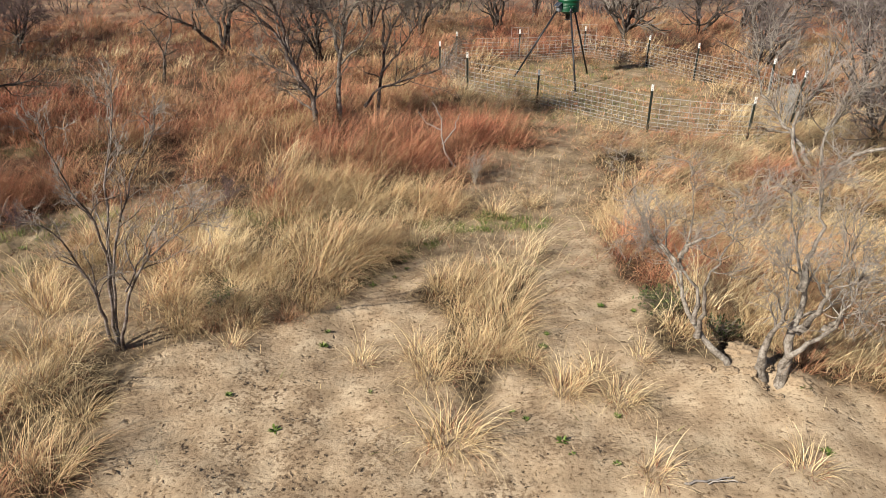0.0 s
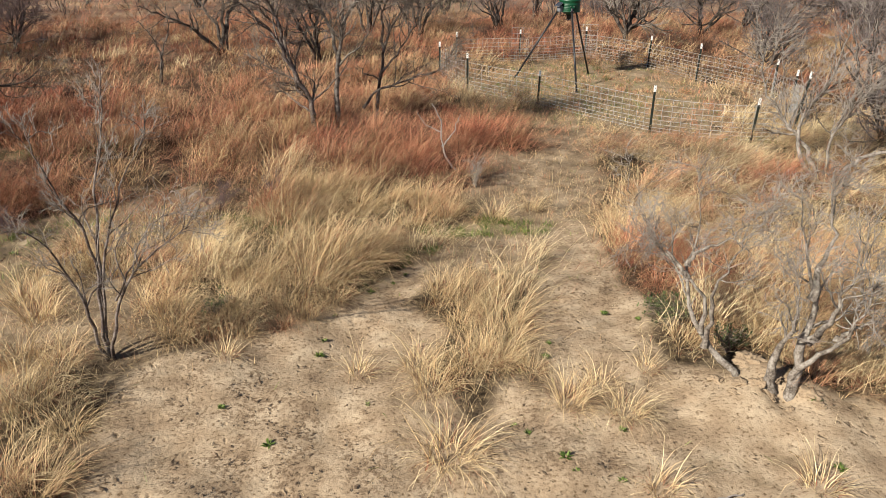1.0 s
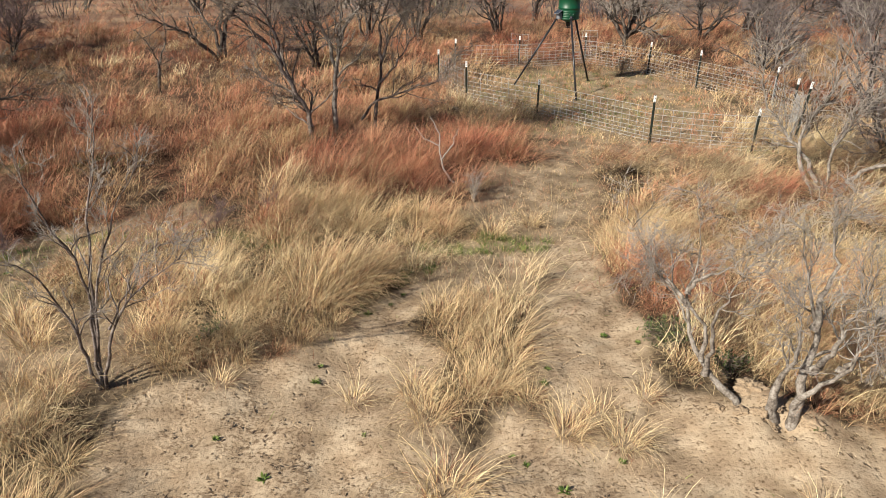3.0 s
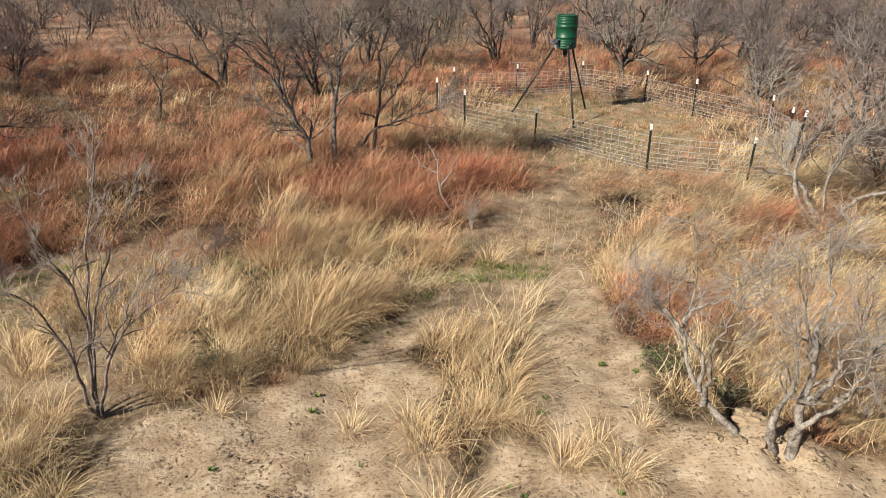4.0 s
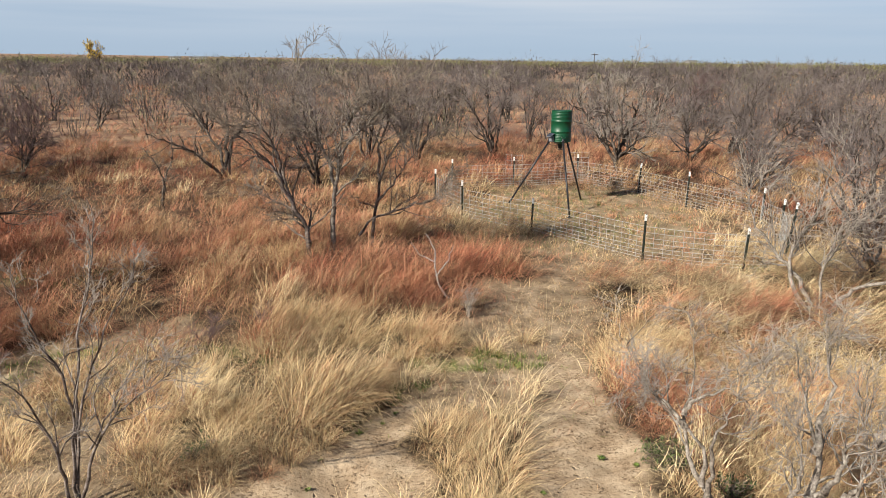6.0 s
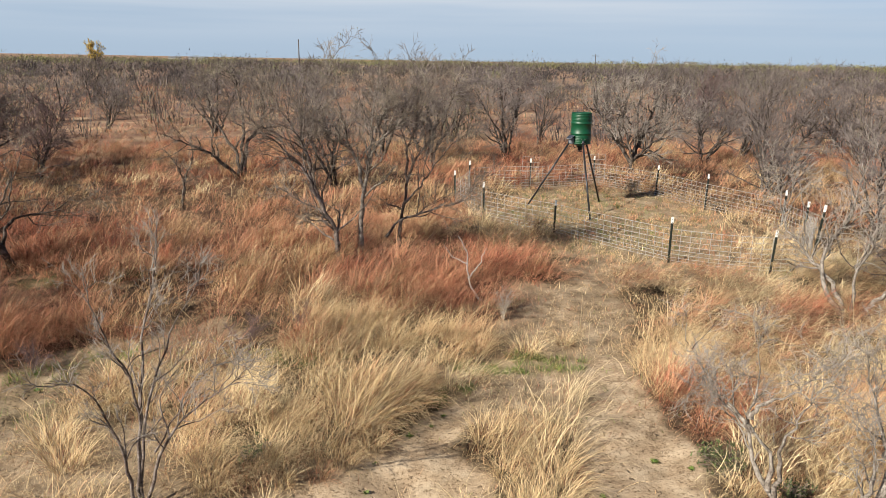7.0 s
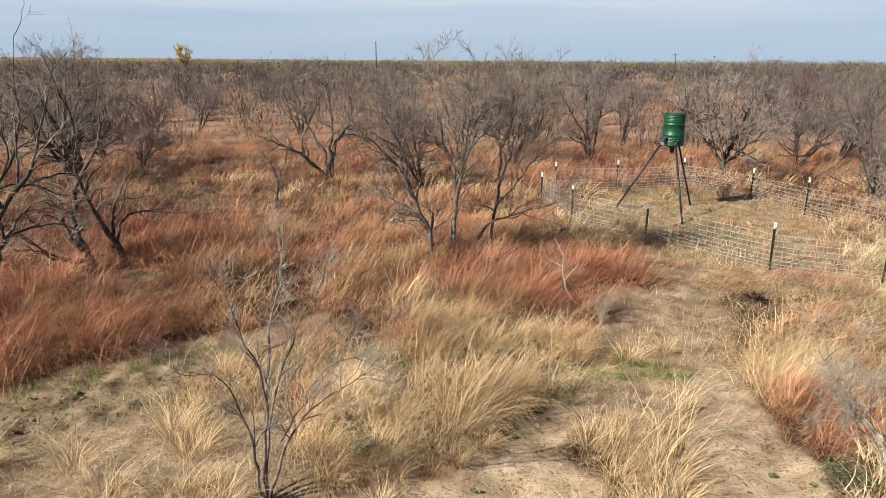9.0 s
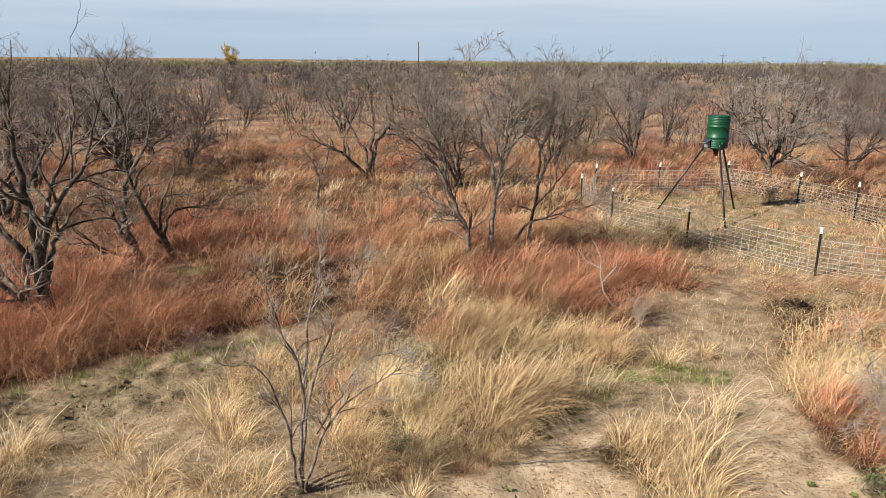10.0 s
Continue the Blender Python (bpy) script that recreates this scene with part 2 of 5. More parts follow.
GREEN = [(2.0, 3.75, 0.6, 0.3, 10, 0.7), (0.35, 8.6, 1.1, 0.40, 8, 1.0), (-0.75, 7.75, 0.5, 0.3, 30, 0.9), (-7.4, 12.6, 1.3, 0.7, 0, 0.8), (6.3, 13.3, 0.9, 0.35, 0, 0.9), (4.0, 21.2, 3.2, 1.3, 0, 0.6),
         (3.5, 18.0, 3.8, 4.2, 0, 0.6), (-6.2, 7.8, 2.9, 1.0, 48, 0.7), (0.0, 11.0, 0.9, 0.25, 15, 0.8), (-1.2, 6.9, 0.6, 0.2, 30, 0.5), (2.3, 16.1, 0.9, 0.3, -40, 0.8),
         (-3.0, 8.9, 1.2, 0.4, 0, 0.5)]
PALE = [(-9.0, 19.5, 2.6, 1.1, 10, 0.75), (-3.2, 10.2, 1.5, 0.55, -10, 0.8), (6.9, 24.6, 1.8, 1.6, 0, 0.8), (-6.5, 16.0, 1.8, 0.8, 20, 0.5), (-12.0, 27.0, 3.0, 1.5, 0, 0.6), (12.0, 23.0, 2.5, 1.2, 0, 0.5)]
MOUNDS = [(-3.7, 5.5, 1.5, 0.20), (2.45, 4.55, 0.55, 0.13), (2.75, 4.75, 0.35, 0.10), (-2.4, 12.9, 2.0, 0.12)]
HOLES = [(2.62, 4.42, 0.16, 0.16), (2.2, 4.62, 0.22, 0.07)]


def bare(x, y):
    v = np.max([patch(x, y, *s) / 0.33 for s in SAND], axis=0)
    v = np.maximum(v, np.minimum(patch(x, y, -7.2, 6.3, 2.6, 0.6, 50) / 0.33, 0.3))
    return step(0.0, 0.75, v + 0.34 * W_EDGE(x, y))


def short(x, y):
    v = np.max([patch(x, y, *s) / 0.4 for s in SHORT], axis=0)
    return step(0.0, 0.8, v + 0.35 * W_EDGE(x, y))


def rust(x, y):
    far = step(9.0, 11.4, y + 0.9 * W_TONE(x, y)) * np.maximum(step(2.2, 0.2, x), 0.75 * step(13.6, 17, y) + 0.25 * step(19, 26, y))
    v = far * np.clip(0.70 + 0.22 * W_WIDE(x, y) + 0.30 * W_TONE(x, y) + 0.10 * W_EDGE(x, y), 0.12, 0.95) + 0.0 * x
    for cx, cy, rx, ry, turn, w in RED:
        v = np.maximum(v, w * step(-0.15, 0.45, patch(x, y, cx, cy, rx, ry, turn) + 0.12 * W_EDGE(x, y)))
    for cx, cy, rx, ry, turn, w in PALE:
        v = v * (1 - w * step(-0.1, 0.5, patch(x, y, cx, cy, rx, ry, turn) + 0.2 * W_EDGE(x, y)))
    v = v * (1 - 0.75 * step(0.0, 0.2, patch(x, y, 4.3, 18.2, 5.0, 5.7)))
    return np.clip(v, 0, 1)


def green(x, y):
    v = 0 * x
    for cx, cy, rx, ry, turn, w in GREEN:
        v = np.maximum(v, w * step(-0.1, 0.5, patch(x, y, cx, cy, rx, ry, turn) + 0.2 * W_EDGE(x, y)))
    return v


def trail(x, y):
    """The scuffed dirt track along the foot of the red grass."""
    return step(0.0, 0.4, patch(x, y, -6.9, 6.75, 3.4, 0.85, 47) + 0.15 * W_EDGE(x, y))


def soil_drift(x, y):
    """Above nought where hooves have scuffed the sand up."""
    return W_GAP(x * 1.7, y * 1.7) + 0.7 * W_TONE(x, y) + 0.4 * step(-0.3, -2.5, x) - 0.5 * step(0.5, 1.1, x)


def ground_z(x, y):
    x, y = np.asarray(x, float), np.asarray(y, float)
    d = np.hypot(x, y)
    z = 0.035 * W_LUMP(x, y) * step(90, 20, d) + 0.05 * W_ROLL(x, y) * (1 + 6 * step(60, 300, d)) * step(2500, 600, d)
    z = z + 0.035 * trail(x, y) * W_GAP(x * 3, y * 3)
    z = z + 15 * step(900, 3300, d) * step(0.5, -0.7, x / (d + 1))
    for cx, cy, r, h in MOUNDS:
        z = z + h * np.exp(-((x - cx) ** 2 + (y - cy) ** 2) / (r * r))
    for cx, cy, r, h in HOLES:
        z = z - h * np.exp(-((x - cx) ** 2 + (y - cy) ** 2) / (r * r))
    return z


# ---------------------------------------------------------------- building helpers
def fast_mesh(name, verts, quads=None, tris=None, tone=None, smooth=False):
    """A mesh from arrays of vertices, four-cornered and three-cornered faces."""
    me = bpy.data.meshes.new(name)
    quads = np.zeros((0, 4), int) if quads is None else np.asarray(quads, int)
    tris = np.zeros((0, 3), int) if tris is None else np.asarray(tris, int)
    loops = np.concatenate([quads.ravel(), tris.ravel()]).astype(np.int32)
    starts = np.concatenate([np.arange(len(quads)) * 4, len(quads) * 4 + np.arange(len(tris)) * 3]).astype(np.int32)
    me.vertices.add(len(verts))
    me.vertices.foreach_set("co", np.asarray(verts, np.float32).ravel())
    me.loops.add(len(loops))
    me.loops.foreach_set("vertex_index", loops)
    me.polygons.add(len(starts))
    me.polygons.foreach_set("loop_start", starts)
    me.polygons.foreach_set("use_smooth", np.full(len(starts), smooth))
    if tone is not None:
        a = me.attributes.new("tone", "FLOAT", "POINT")
        a.data.foreach_set("value", np.asarray(tone, np.float32))
    me.update(calc_edges=True)
    me.validate()
    return me


def part(name, data, mat, parent=None, label=""):
    """One mesh object, from a bmesh or a mesh, under a thing or a part."""
    if isinstance(data, bmesh.types.BMesh):
        me = bpy.data.meshes.new(name)
        data.to_mesh(me)
        data.free()
        data = me
    ob = new(name, data)
    if not data.materials:
        data.materials.append(mat)
    if parent:
        ob.parent = parent
    return tagged(ob, label)


def thing(name, m, label, category, group="", kind=""):
    ob = new(name)
    ob.matrix_basis = m
    ob.empty_display_size = 0.1
    return tagged(ob, label, category, group, kind)


def blades(root, az, tilt, bend, length, width, segs, tone, rng, shade=2, curl=0.0):
    """Grass blades: tapering strips that rise from their roots, arch over and drift sideways. Returns vertices, quads, tris and tones."""
    n = len(root)
    p = np.array(root, float)
    turn = az + np.pi / 2 + rng.uniform(-1.0, 1.0, n)
    side = np.stack([np.cos(turn), np.sin(turn), np.zeros(n)], 1)
    floor = p[:, 2] - 0.01
    rows = []
    drift = rng.normal(0, 1, n) * curl
    for i in range(segs + 1):
        if i:
            az = az + drift / segs
        if i < segs:
            w = (width * (1 - 0.75 * (i / segs) ** 1.5) / 2)[:, None]
            rows += [p - side * w, p + side * w]
        else:
            rows.append(p)
        th = np.clip(tilt + bend * ((i + 0.5) / segs) ** 1.2, -0.2, 2.3)
        s = (length / segs)[:, None]
        p = p + s * np.stack([np.sin(th) * np.cos(az), np.sin(th) * np.sin(az), np.cos(th)], 1)
        p[:, 2] = np.maximum(p[:, 2], floor + 0.015)
    per = 2 * segs + 1
    v = np.stack(rows, 1).reshape(-1, 3)
    base = np.arange(n)[:, None] * per
    q = np.concatenate([base + np.array([[2 * i, 2 * i + 1, 2 * i + 3, 2 * i + 2]]) for i in range(segs - 1)], 0) if segs > 1 else None
    t = base + np.array([[2 * segs - 2, 2 * segs - 1, 2 * segs]])
    return v, q, t, np.repeat(np.clip(tone, 0, 0.999) + 2 * np.asarray(shade), per) if np.ndim(shade) else np.repeat(np.clip(tone, 0, 0.999) + 2 * shade, per)


def tubes(lines, radii, sides):
    """Round tubes along many lines at once: lines (m, n, 3), radii (m, n)."""
    m, n, _ = lines.shape
    tan = np.gradient(lines, axis=1)
    tan /= np.linalg.norm(tan, axis=2, keepdims=True) + 1e-9
    mean = np.abs(tan.mean(1))
    ref = np.eye(3)[np.argmin(mean, axis=1)][:, None, :]
    a = np.cross(tan, ref)
    a /= np.linalg.norm(a, axis=2, keepdims=True) + 1e-9
    b = np.cross(tan, a)
    ang = np.arange(sides) * 2 * np.pi / sides
    ring = a[:, :, None, :] * np.cos(ang)[None, None, :, None] + b[:, :, None, :] * np.sin(ang)[None, None, :, None]
    v = (lines[:, :, None, :] + ring * radii[:, :, None, None]).reshape(-1, 3)
    i = np.arange(n - 1)[:, None] * sides
    j, k = np.arange(sides)[None, :], (np.arange(sides)[None, :] + 1) % sides
    cell = np.stack([i + j, i + k, i + sides + k, i + sides + j], -1).reshape(-1, 4)
    q = (np.arange(m)[:, None, None] * n * sides + cell[None]).reshape(-1, 4)
    return v, q


def tube_mesh(name, sets):
    """One mesh out of several sets of tubes (lines, radii, sides)."""
    vs, qs, at = [], [], 0
    for lines, radii, sides in sets:
        v, q = tubes(np.asarray(lines, float), np.asarray(radii, float), sides)
        vs.append(v), qs.append(q + at)
        at += len(v)
    return fast_mesh(name, np.concatenate(vs), np.concatenate(qs), smooth=True)


# ---------------------------------------------------------------- trees
def stem_line(points, count, rng, wobble, deep=0.35):
    """A crooked line through a few guide points (along, up) of a stem, with a depth of its own."""
    p = np.array([(u, 0.0, z) for u, z in points], float)
    depth = rng.uniform(-deep, deep) * np.linspace(0, 1, len(p)) ** 1.3 * np.linalg.norm(p[-1] - p[0])
    p[:, 1] += depth
    d = np.r_[0, np.cumsum(np.linalg.norm(np.diff(p, axis=0), axis=1))]
    s = np.linspace(0, d[-1], count)
    line = np.stack([np.interp(s, d, p[:, k]) for k in range(3)], 1)
    for _ in range(2):
        line[1:-1] = (line[:-2] + 2 * line[1:-1] + line[2:]) / 4
    line[1:] += rng.normal(0, wobble, (count - 1, 3)) * [1, 1, 0.5]
    return line


def sprout(lines, radii, per, low, length, spread, lift, count, gnarl, thick, thin, rng):
    """Branches that grow off every line: per of them, from low (0 to 1) upwards. Returns their lines and radii."""
    m, n, _ = lines.shape
    who = np.repeat(np.arange(m), per)
    t = low + (1 - low) * rng.uniform(0, 1, len(who)) ** 0.85
    f = t * (n - 1)
    i = np.minimum(f.astype(int), n - 2)
    w = (f - i)[:, None]
    p = lines[who, i] * (1 - w) + lines[who, i + 1] * w
    d = lines[who, i + 1] - lines[who, i]
    d /= np.linalg.norm(d, axis=1, keepdims=True) + 1e-9
    r = radii[who, i] * (1 - w[:, 0]) + radii[who, i + 1] * w[:, 0]
    out = rng.normal(0, 1, (len(who), 3))
    out -= d * (out * d).sum(1, keepdims=True)
    out /= np.linalg.norm(out, axis=1, keepdims=True) + 1e-9
    a = rng.uniform(spread * 0.5, spread * 1.3, len(who))[:, None]
    d = d * np.cos(a) + out * np.sin(a)
    ln = rng.uniform(length * 0.45, length * 1.15, len(who)) * (1.15 - 0.55 * t)
    pts = [p]
    for k in range(count - 1):
        d = d + rng.normal(0, gnarl, d.shape) + [0, 0, lift]
        d /= np.linalg.norm(d, axis=1, keepdims=True)
        p = p + d * (ln / (count - 1))[:, None]
        pts.append(p)
    r0 = np.clip(r * 0.62, thin, thick)
    taper = np.linspace(1, 0.35, count)
    return np.stack(pts, 1), r0[:, None] * taper[None]


def tree_parts(name, stems, trunk, bark, twig, seed, levels, wobble=0.02, sides=8, leaves=None, twig_size=0.0054, spurs=3, taper=1.1, deep=0.35):
    """The parts of a bare tree: stems along guide lines, branches and fine twigs. levels: per, low, length, spread, lift, points, gnarl."""
    rng = np.random.default_rng(seed)
    parts, crown, crown_end = [], [], []
    count = 17
    for s in stems:
        line = stem_line(s, count, rng, wobble, deep)
        rad = np.linspace(1, 0.2, count) ** taper * trunk * rng.uniform(0.8, 1.1) * (0.6 if s[0][1] > 0.15 else 1.0)
        rad[0] *= 1.25
        rad *= rng.uniform(0.9, 1.1, count)
        own = [(line[None], rad[None], sides)]
        lines, radii = line[None], rad[None]
        for k, (per, low, length, spread, lift, points, gnarl) in enumerate(levels):
            lines, radii = sprout(lines, radii, per, low, length, spread, lift, points, gnarl, trunk * 0.5, twig_size * (1.6 if k == 0 else 1.0), rng)
            (own if k == 0 else crown).append((lines, radii, 4 if k == 0 else 3))
            if k == 0:
                extra = sprout(line[None], rad[None], per * spurs, 0.35, length * 0.45, spread, lift, 4, gnarl, 0.01, twig_size, rng)
                crown.append((*extra, 3))
        crown_end.append(lines[:, -1])
        parts.append(("stem", tube_mesh(name + "_stem", own), bark))
    parts.append(("crown", tube_mesh(name + "_twigs", crown), twig))
    if leaves:
        mat, share, size = leaves
        at = np.concatenate(crown_end)
        at = at[rng.random(len(at)) < share]
        n = len(at)
        v, q, t, tone = blades(at, rng.uniform(0, 6.28, n), rng.uniform(0.2, 1.6, n), np.zeros(n), rng.uniform(0.6, 1.3, n) * size, np.full(n, size * 0.4), 2, rng.random(n), rng)
        parts.append(("foliage", fast_mesh(name + "_leaves", v, q, t, tone), mat))
    return parts


def plant(name, parts, m, label, category="tree", group=""):
    ob = thing(name, m, label, category, group)
    for n, me, mat in parts:
        part(n, me, mat, ob)
    return ob


def facing(x, y, eye, sink=0.03):
    """A pose on the ground whose x axis runs across the line of sight from eye."""
    return pose(x, y, float(ground_z(x, y)) - sink, 0, 0, math.degrees(math.atan2(-(x - eye[0]), y - eye[1])))


# ---------------------------------------------------------------- ground
def ground_material():
    m, n, l, b = material("sandy_ground", 0.95, 0, 0.12)
    obj = n.new("ShaderNodeTexCoord").outputs["Object"]

    def att(name):
        a = n.new("ShaderNodeAttribute")
        a.attribute_name = name
        return a.outputs["Fac"]

    def blend(fac, a, c):
        k = n.new("ShaderNodeMix")
        k.data_type = "RGBA"
        l.new(fac, k.inputs["Factor"])
        l.new(a, k.inputs["A"])
        l.new(c, k.inputs["B"])
        return k.outputs["Result"]

    def coloured(scale, detail, stops):
        k = noise_node(n, l, scale, detail, obj)
        k.inputs["Roughness"].default_value = 0.62
        r = ramp(n, stops)
        l.new(k.outputs["Fac"], r.inputs["Fac"])
        return r.outputs["Color"], k.outputs["Fac"]

    sand, _ = coloured(2.9, 11, [(0.34, (0.24, 0.172, 0.113)), (0.45, (0.315, 0.233, 0.154)), (0.64, (0.43, 0.338, 0.237))])
    flecks, fine = coloured(28, 6, [(0.35, (0.40, 0.35, 0.30)), (0.44, (0.95, 0.94, 0.93)), (0.7, (1.08, 1.07, 1.05))])
    tint = n.new("ShaderNodeMix")
    tint.data_type, tint.blend_type = "RGBA", "MULTIPLY"
    tint.inputs["Factor"].default_value = 1.0
    l.new(sand, tint.inputs["A"])
    l.new(flecks, tint.inputs["B"])
    # Thatch and rusty ground, darkened past their own colour as shade between heaps.
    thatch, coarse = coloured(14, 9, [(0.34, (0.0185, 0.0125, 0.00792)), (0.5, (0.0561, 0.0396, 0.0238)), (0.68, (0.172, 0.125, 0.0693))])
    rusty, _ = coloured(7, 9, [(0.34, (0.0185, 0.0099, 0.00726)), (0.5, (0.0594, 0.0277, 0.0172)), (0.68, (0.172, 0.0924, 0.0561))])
    herbs, _ = coloured(20, 8, [(0.36, (0.0264, 0.0297, 0.0119)), (0.52, (0.0594, 0.0693, 0.0231)), (0.66, (0.158, 0.132, 0.0594))])
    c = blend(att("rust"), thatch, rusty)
    meadow, _ = coloured(0.35, 10, [(0.36, (0.12, 0.064, 0.045)), (0.5, (0.21, 0.122, 0.082)), (0.64, (0.32, 0.225, 0.145))])
    c = blend(att("meadow"), c, meadow)
    c = blend(att("green"), c, herbs)
    patches = noise_node(n, l, 3.2, 8, obj)
    edge = n.new("ShaderNodeMath")
    edge.operation = "MULTIPLY_ADD"
    edge.inputs[1].default_value, edge.inputs[2].default_value = 1.5, -0.75
    l.new(patches.outputs["Fac"], edge.inputs[0])
    tot = n.new("ShaderNodeMath")
    tot.operation, tot.use_clamp = "ADD", True
    l.new(att("bare"), tot.inputs[0])
    l.new(edge.outputs["Value"], tot.inputs[1])
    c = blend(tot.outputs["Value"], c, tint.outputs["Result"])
    h = n.new("ShaderNodeMath")
    h.operation = "ADD"
    l.new(fine, h.inputs[0])
    l.new(coarse, h.inputs[1])
    cells = n.new("ShaderNodeTexVoronoi")
    cells.inputs["Scale"].default_value = 9.0
    warp = n.new("ShaderNodeVectorMath")
    warp.operation = "MULTIPLY_ADD"
    warp.inputs[1].default_value = (0.16, 0.16, 0)
    l.new(noise_node(n, l, 9, 3, obj).outputs["Color"], warp.inputs[0])
    l.new(obj, warp.inputs[2])
    l.new(warp.outputs["Vector"], cells.inputs["Vector"])
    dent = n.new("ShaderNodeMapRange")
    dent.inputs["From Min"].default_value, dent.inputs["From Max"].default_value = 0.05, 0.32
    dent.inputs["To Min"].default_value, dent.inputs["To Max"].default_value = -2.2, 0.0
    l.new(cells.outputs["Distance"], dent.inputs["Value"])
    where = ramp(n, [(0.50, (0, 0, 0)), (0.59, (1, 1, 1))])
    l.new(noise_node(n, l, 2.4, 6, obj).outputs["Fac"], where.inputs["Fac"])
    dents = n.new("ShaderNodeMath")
    dents.operation = "MULTIPLY_ADD"
    l.new(dent.outputs["Result"], dents.inputs[0])
    l.new(where.outputs["Color"], dents.inputs[1])
    l.new(h.outputs["Value"], dents.inputs[2])
    bump(n, l, b, dents.outputs["Value"], 0.55, 0.013)
    # Shade in the dents, painted as a dark soil colour towards each middle.
    dent_shade = n.new("ShaderNodeMapRange")
    dent_shade.inputs["From Min"].default_value, dent_shade.inputs["From Max"].default_value = 0.06, 0.24
    dent_shade.inputs["To Min"].default_value, dent_shade.inputs["To Max"].default_value = 0.9, 0.0
    l.new(cells.outputs["Distance"], dent_shade.inputs["Value"])
    scuff_and_shade = n.new("ShaderNodeMath")
    scuff_and_shade.operation = "MULTIPLY"
    l.new(dent_shade.outputs["Result"], scuff_and_shade.inputs[0])
    l.new(where.outputs["Color"], scuff_and_shade.inputs[1])
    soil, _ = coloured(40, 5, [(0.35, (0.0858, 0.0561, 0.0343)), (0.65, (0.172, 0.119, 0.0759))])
    c = blend(scuff_and_shade.outputs["Value"], c, soil)
    torn = noise_node(n, l, 19, 7, obj)
    torn.inputs["Roughness"].default_value = 0.7
    flake = ramp(n, [(0.51, (0, 0, 0)), (0.56, (0.9, 0.9, 0.9))])
    l.new(torn.outputs["Fac"], flake.inputs["Fac"])
    stain = n.new("ShaderNodeMath")
    stain.operation = "MULTIPLY"
    l.new(flake.outputs["Color"], stain.inputs[0])
    l.new(att("scuff_and_shade"), stain.inputs[1])
    earth, _ = coloured(60, 4, [(0.35, (0.10, 0.066, 0.04)), (0.65, (0.24, 0.168, 0.108))])
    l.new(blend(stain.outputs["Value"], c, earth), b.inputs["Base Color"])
    return m


def spaced(lo, hi, pitch, reach, count):
    """Grid lines: even from lo to hi, then ever wider out to reach on both sides."""
    mid = np.arange(lo, hi + pitch / 2, pitch)
    out = np.geomspace(pitch, reach, count)
    return np.concatenate([(lo - out)[::-1], mid, hi + out])


gx, gy = spaced(-9.5, 8.0, 0.09, 3400, 46), spaced(2.2, 13.0, 0.085, 3400, 50)
X, Y = np.meshgrid(gx, gy)
B = bare(X, Y)
Z = ground_z(X, Y) + (0.006 * B + 0.004 + 0.014 * trail(X, Y)) * W_FINE(X, Y) * step(30, 14, np.hypot(X, Y))
nx, ny = len(gx), len(gy)
idx = np.arange(nx * ny).reshape(ny, nx)
gq = np.stack([idx[:-1, :-1], idx[:-1, 1:], idx[1:, 1:], idx[1:, :-1]], -1).reshape(-1, 4)
ground_mesh = fast_mesh("ground", np.stack([X, Y, Z], -1).reshape(-1, 3), gq, smooth=True)
for nm, val in (("bare", np.maximum(B, 0.62 * short(X, Y)) * (1 - 0.5 * trail(X, Y)) * step(60, 20, np.hypot(X, Y)) + 0.12 * step(20, 80, np.hypot(X, Y))), ("rust", rust(X, Y)), ("scuff_and_shade", np.maximum(bare(X, Y), 0.6 * short(X, Y)) * step(-0.1, 0.9, soil_drift(X, Y))), ("meadow", step(20, 46, np.hypot(X, Y))), ("green", green(X, Y) * 0.8 * (1 - 0.7 * trail(X, Y)))):
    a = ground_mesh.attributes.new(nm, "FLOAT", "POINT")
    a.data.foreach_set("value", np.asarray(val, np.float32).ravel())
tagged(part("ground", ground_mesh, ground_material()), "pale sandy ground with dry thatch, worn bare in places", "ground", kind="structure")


# ---------------------------------------------------------------- feeder
def lathe(profile, sides=48):
    bm = bmesh.new()
    rings = []
    for r, z in profile:
        if r < 1e-4:
            rings.append([bm.verts.new((0, 0, z))])
        else:
            rings.append([bm.verts.new((r * math.cos(2 * math.pi * k / sides), r * math.sin(2 * math.pi * k / sides), z)) for k in range(sides)])
    for a, c in zip(rings, rings[1:]):
        for k in range(sides):
            e = (k + 1) % sides
            if len(a) == 1 and len(c) > 1:
                bm.faces.new((a[0], c[e], c[k]))
            elif len(c) == 1 and len(a) > 1:
                bm.faces.new((a[k], a[e], c[0]))
            elif len(a) > 1:
                bm.faces.new((a[k], a[e], c[e], c[k]))
    for f in bm.faces:
        f.smooth = True
    bmesh.ops.recalc_face_normals(bm, faces=bm.faces)
    return bm


def rod(a, b, r, sides=12, r2=None):
    """A capped round bar from a to b."""
    a, b = Vector(a), Vector(b)
    bm = bmesh.new()
    bmesh.ops.create_cone(bm, cap_ends=True, segments=sides, radius1=r, radius2=r if r2 is None else r2, depth=(b - a).length)
    bmesh.ops.transform(bm, matrix=Matrix.Translation((a + b) / 2) @ (b - a).to_track_quat("Z", "Y").to_matrix().to_4x4(), verts=bm.verts)
    for f in bm.faces:
        f.smooth = len(f.verts) == 4
    return bm


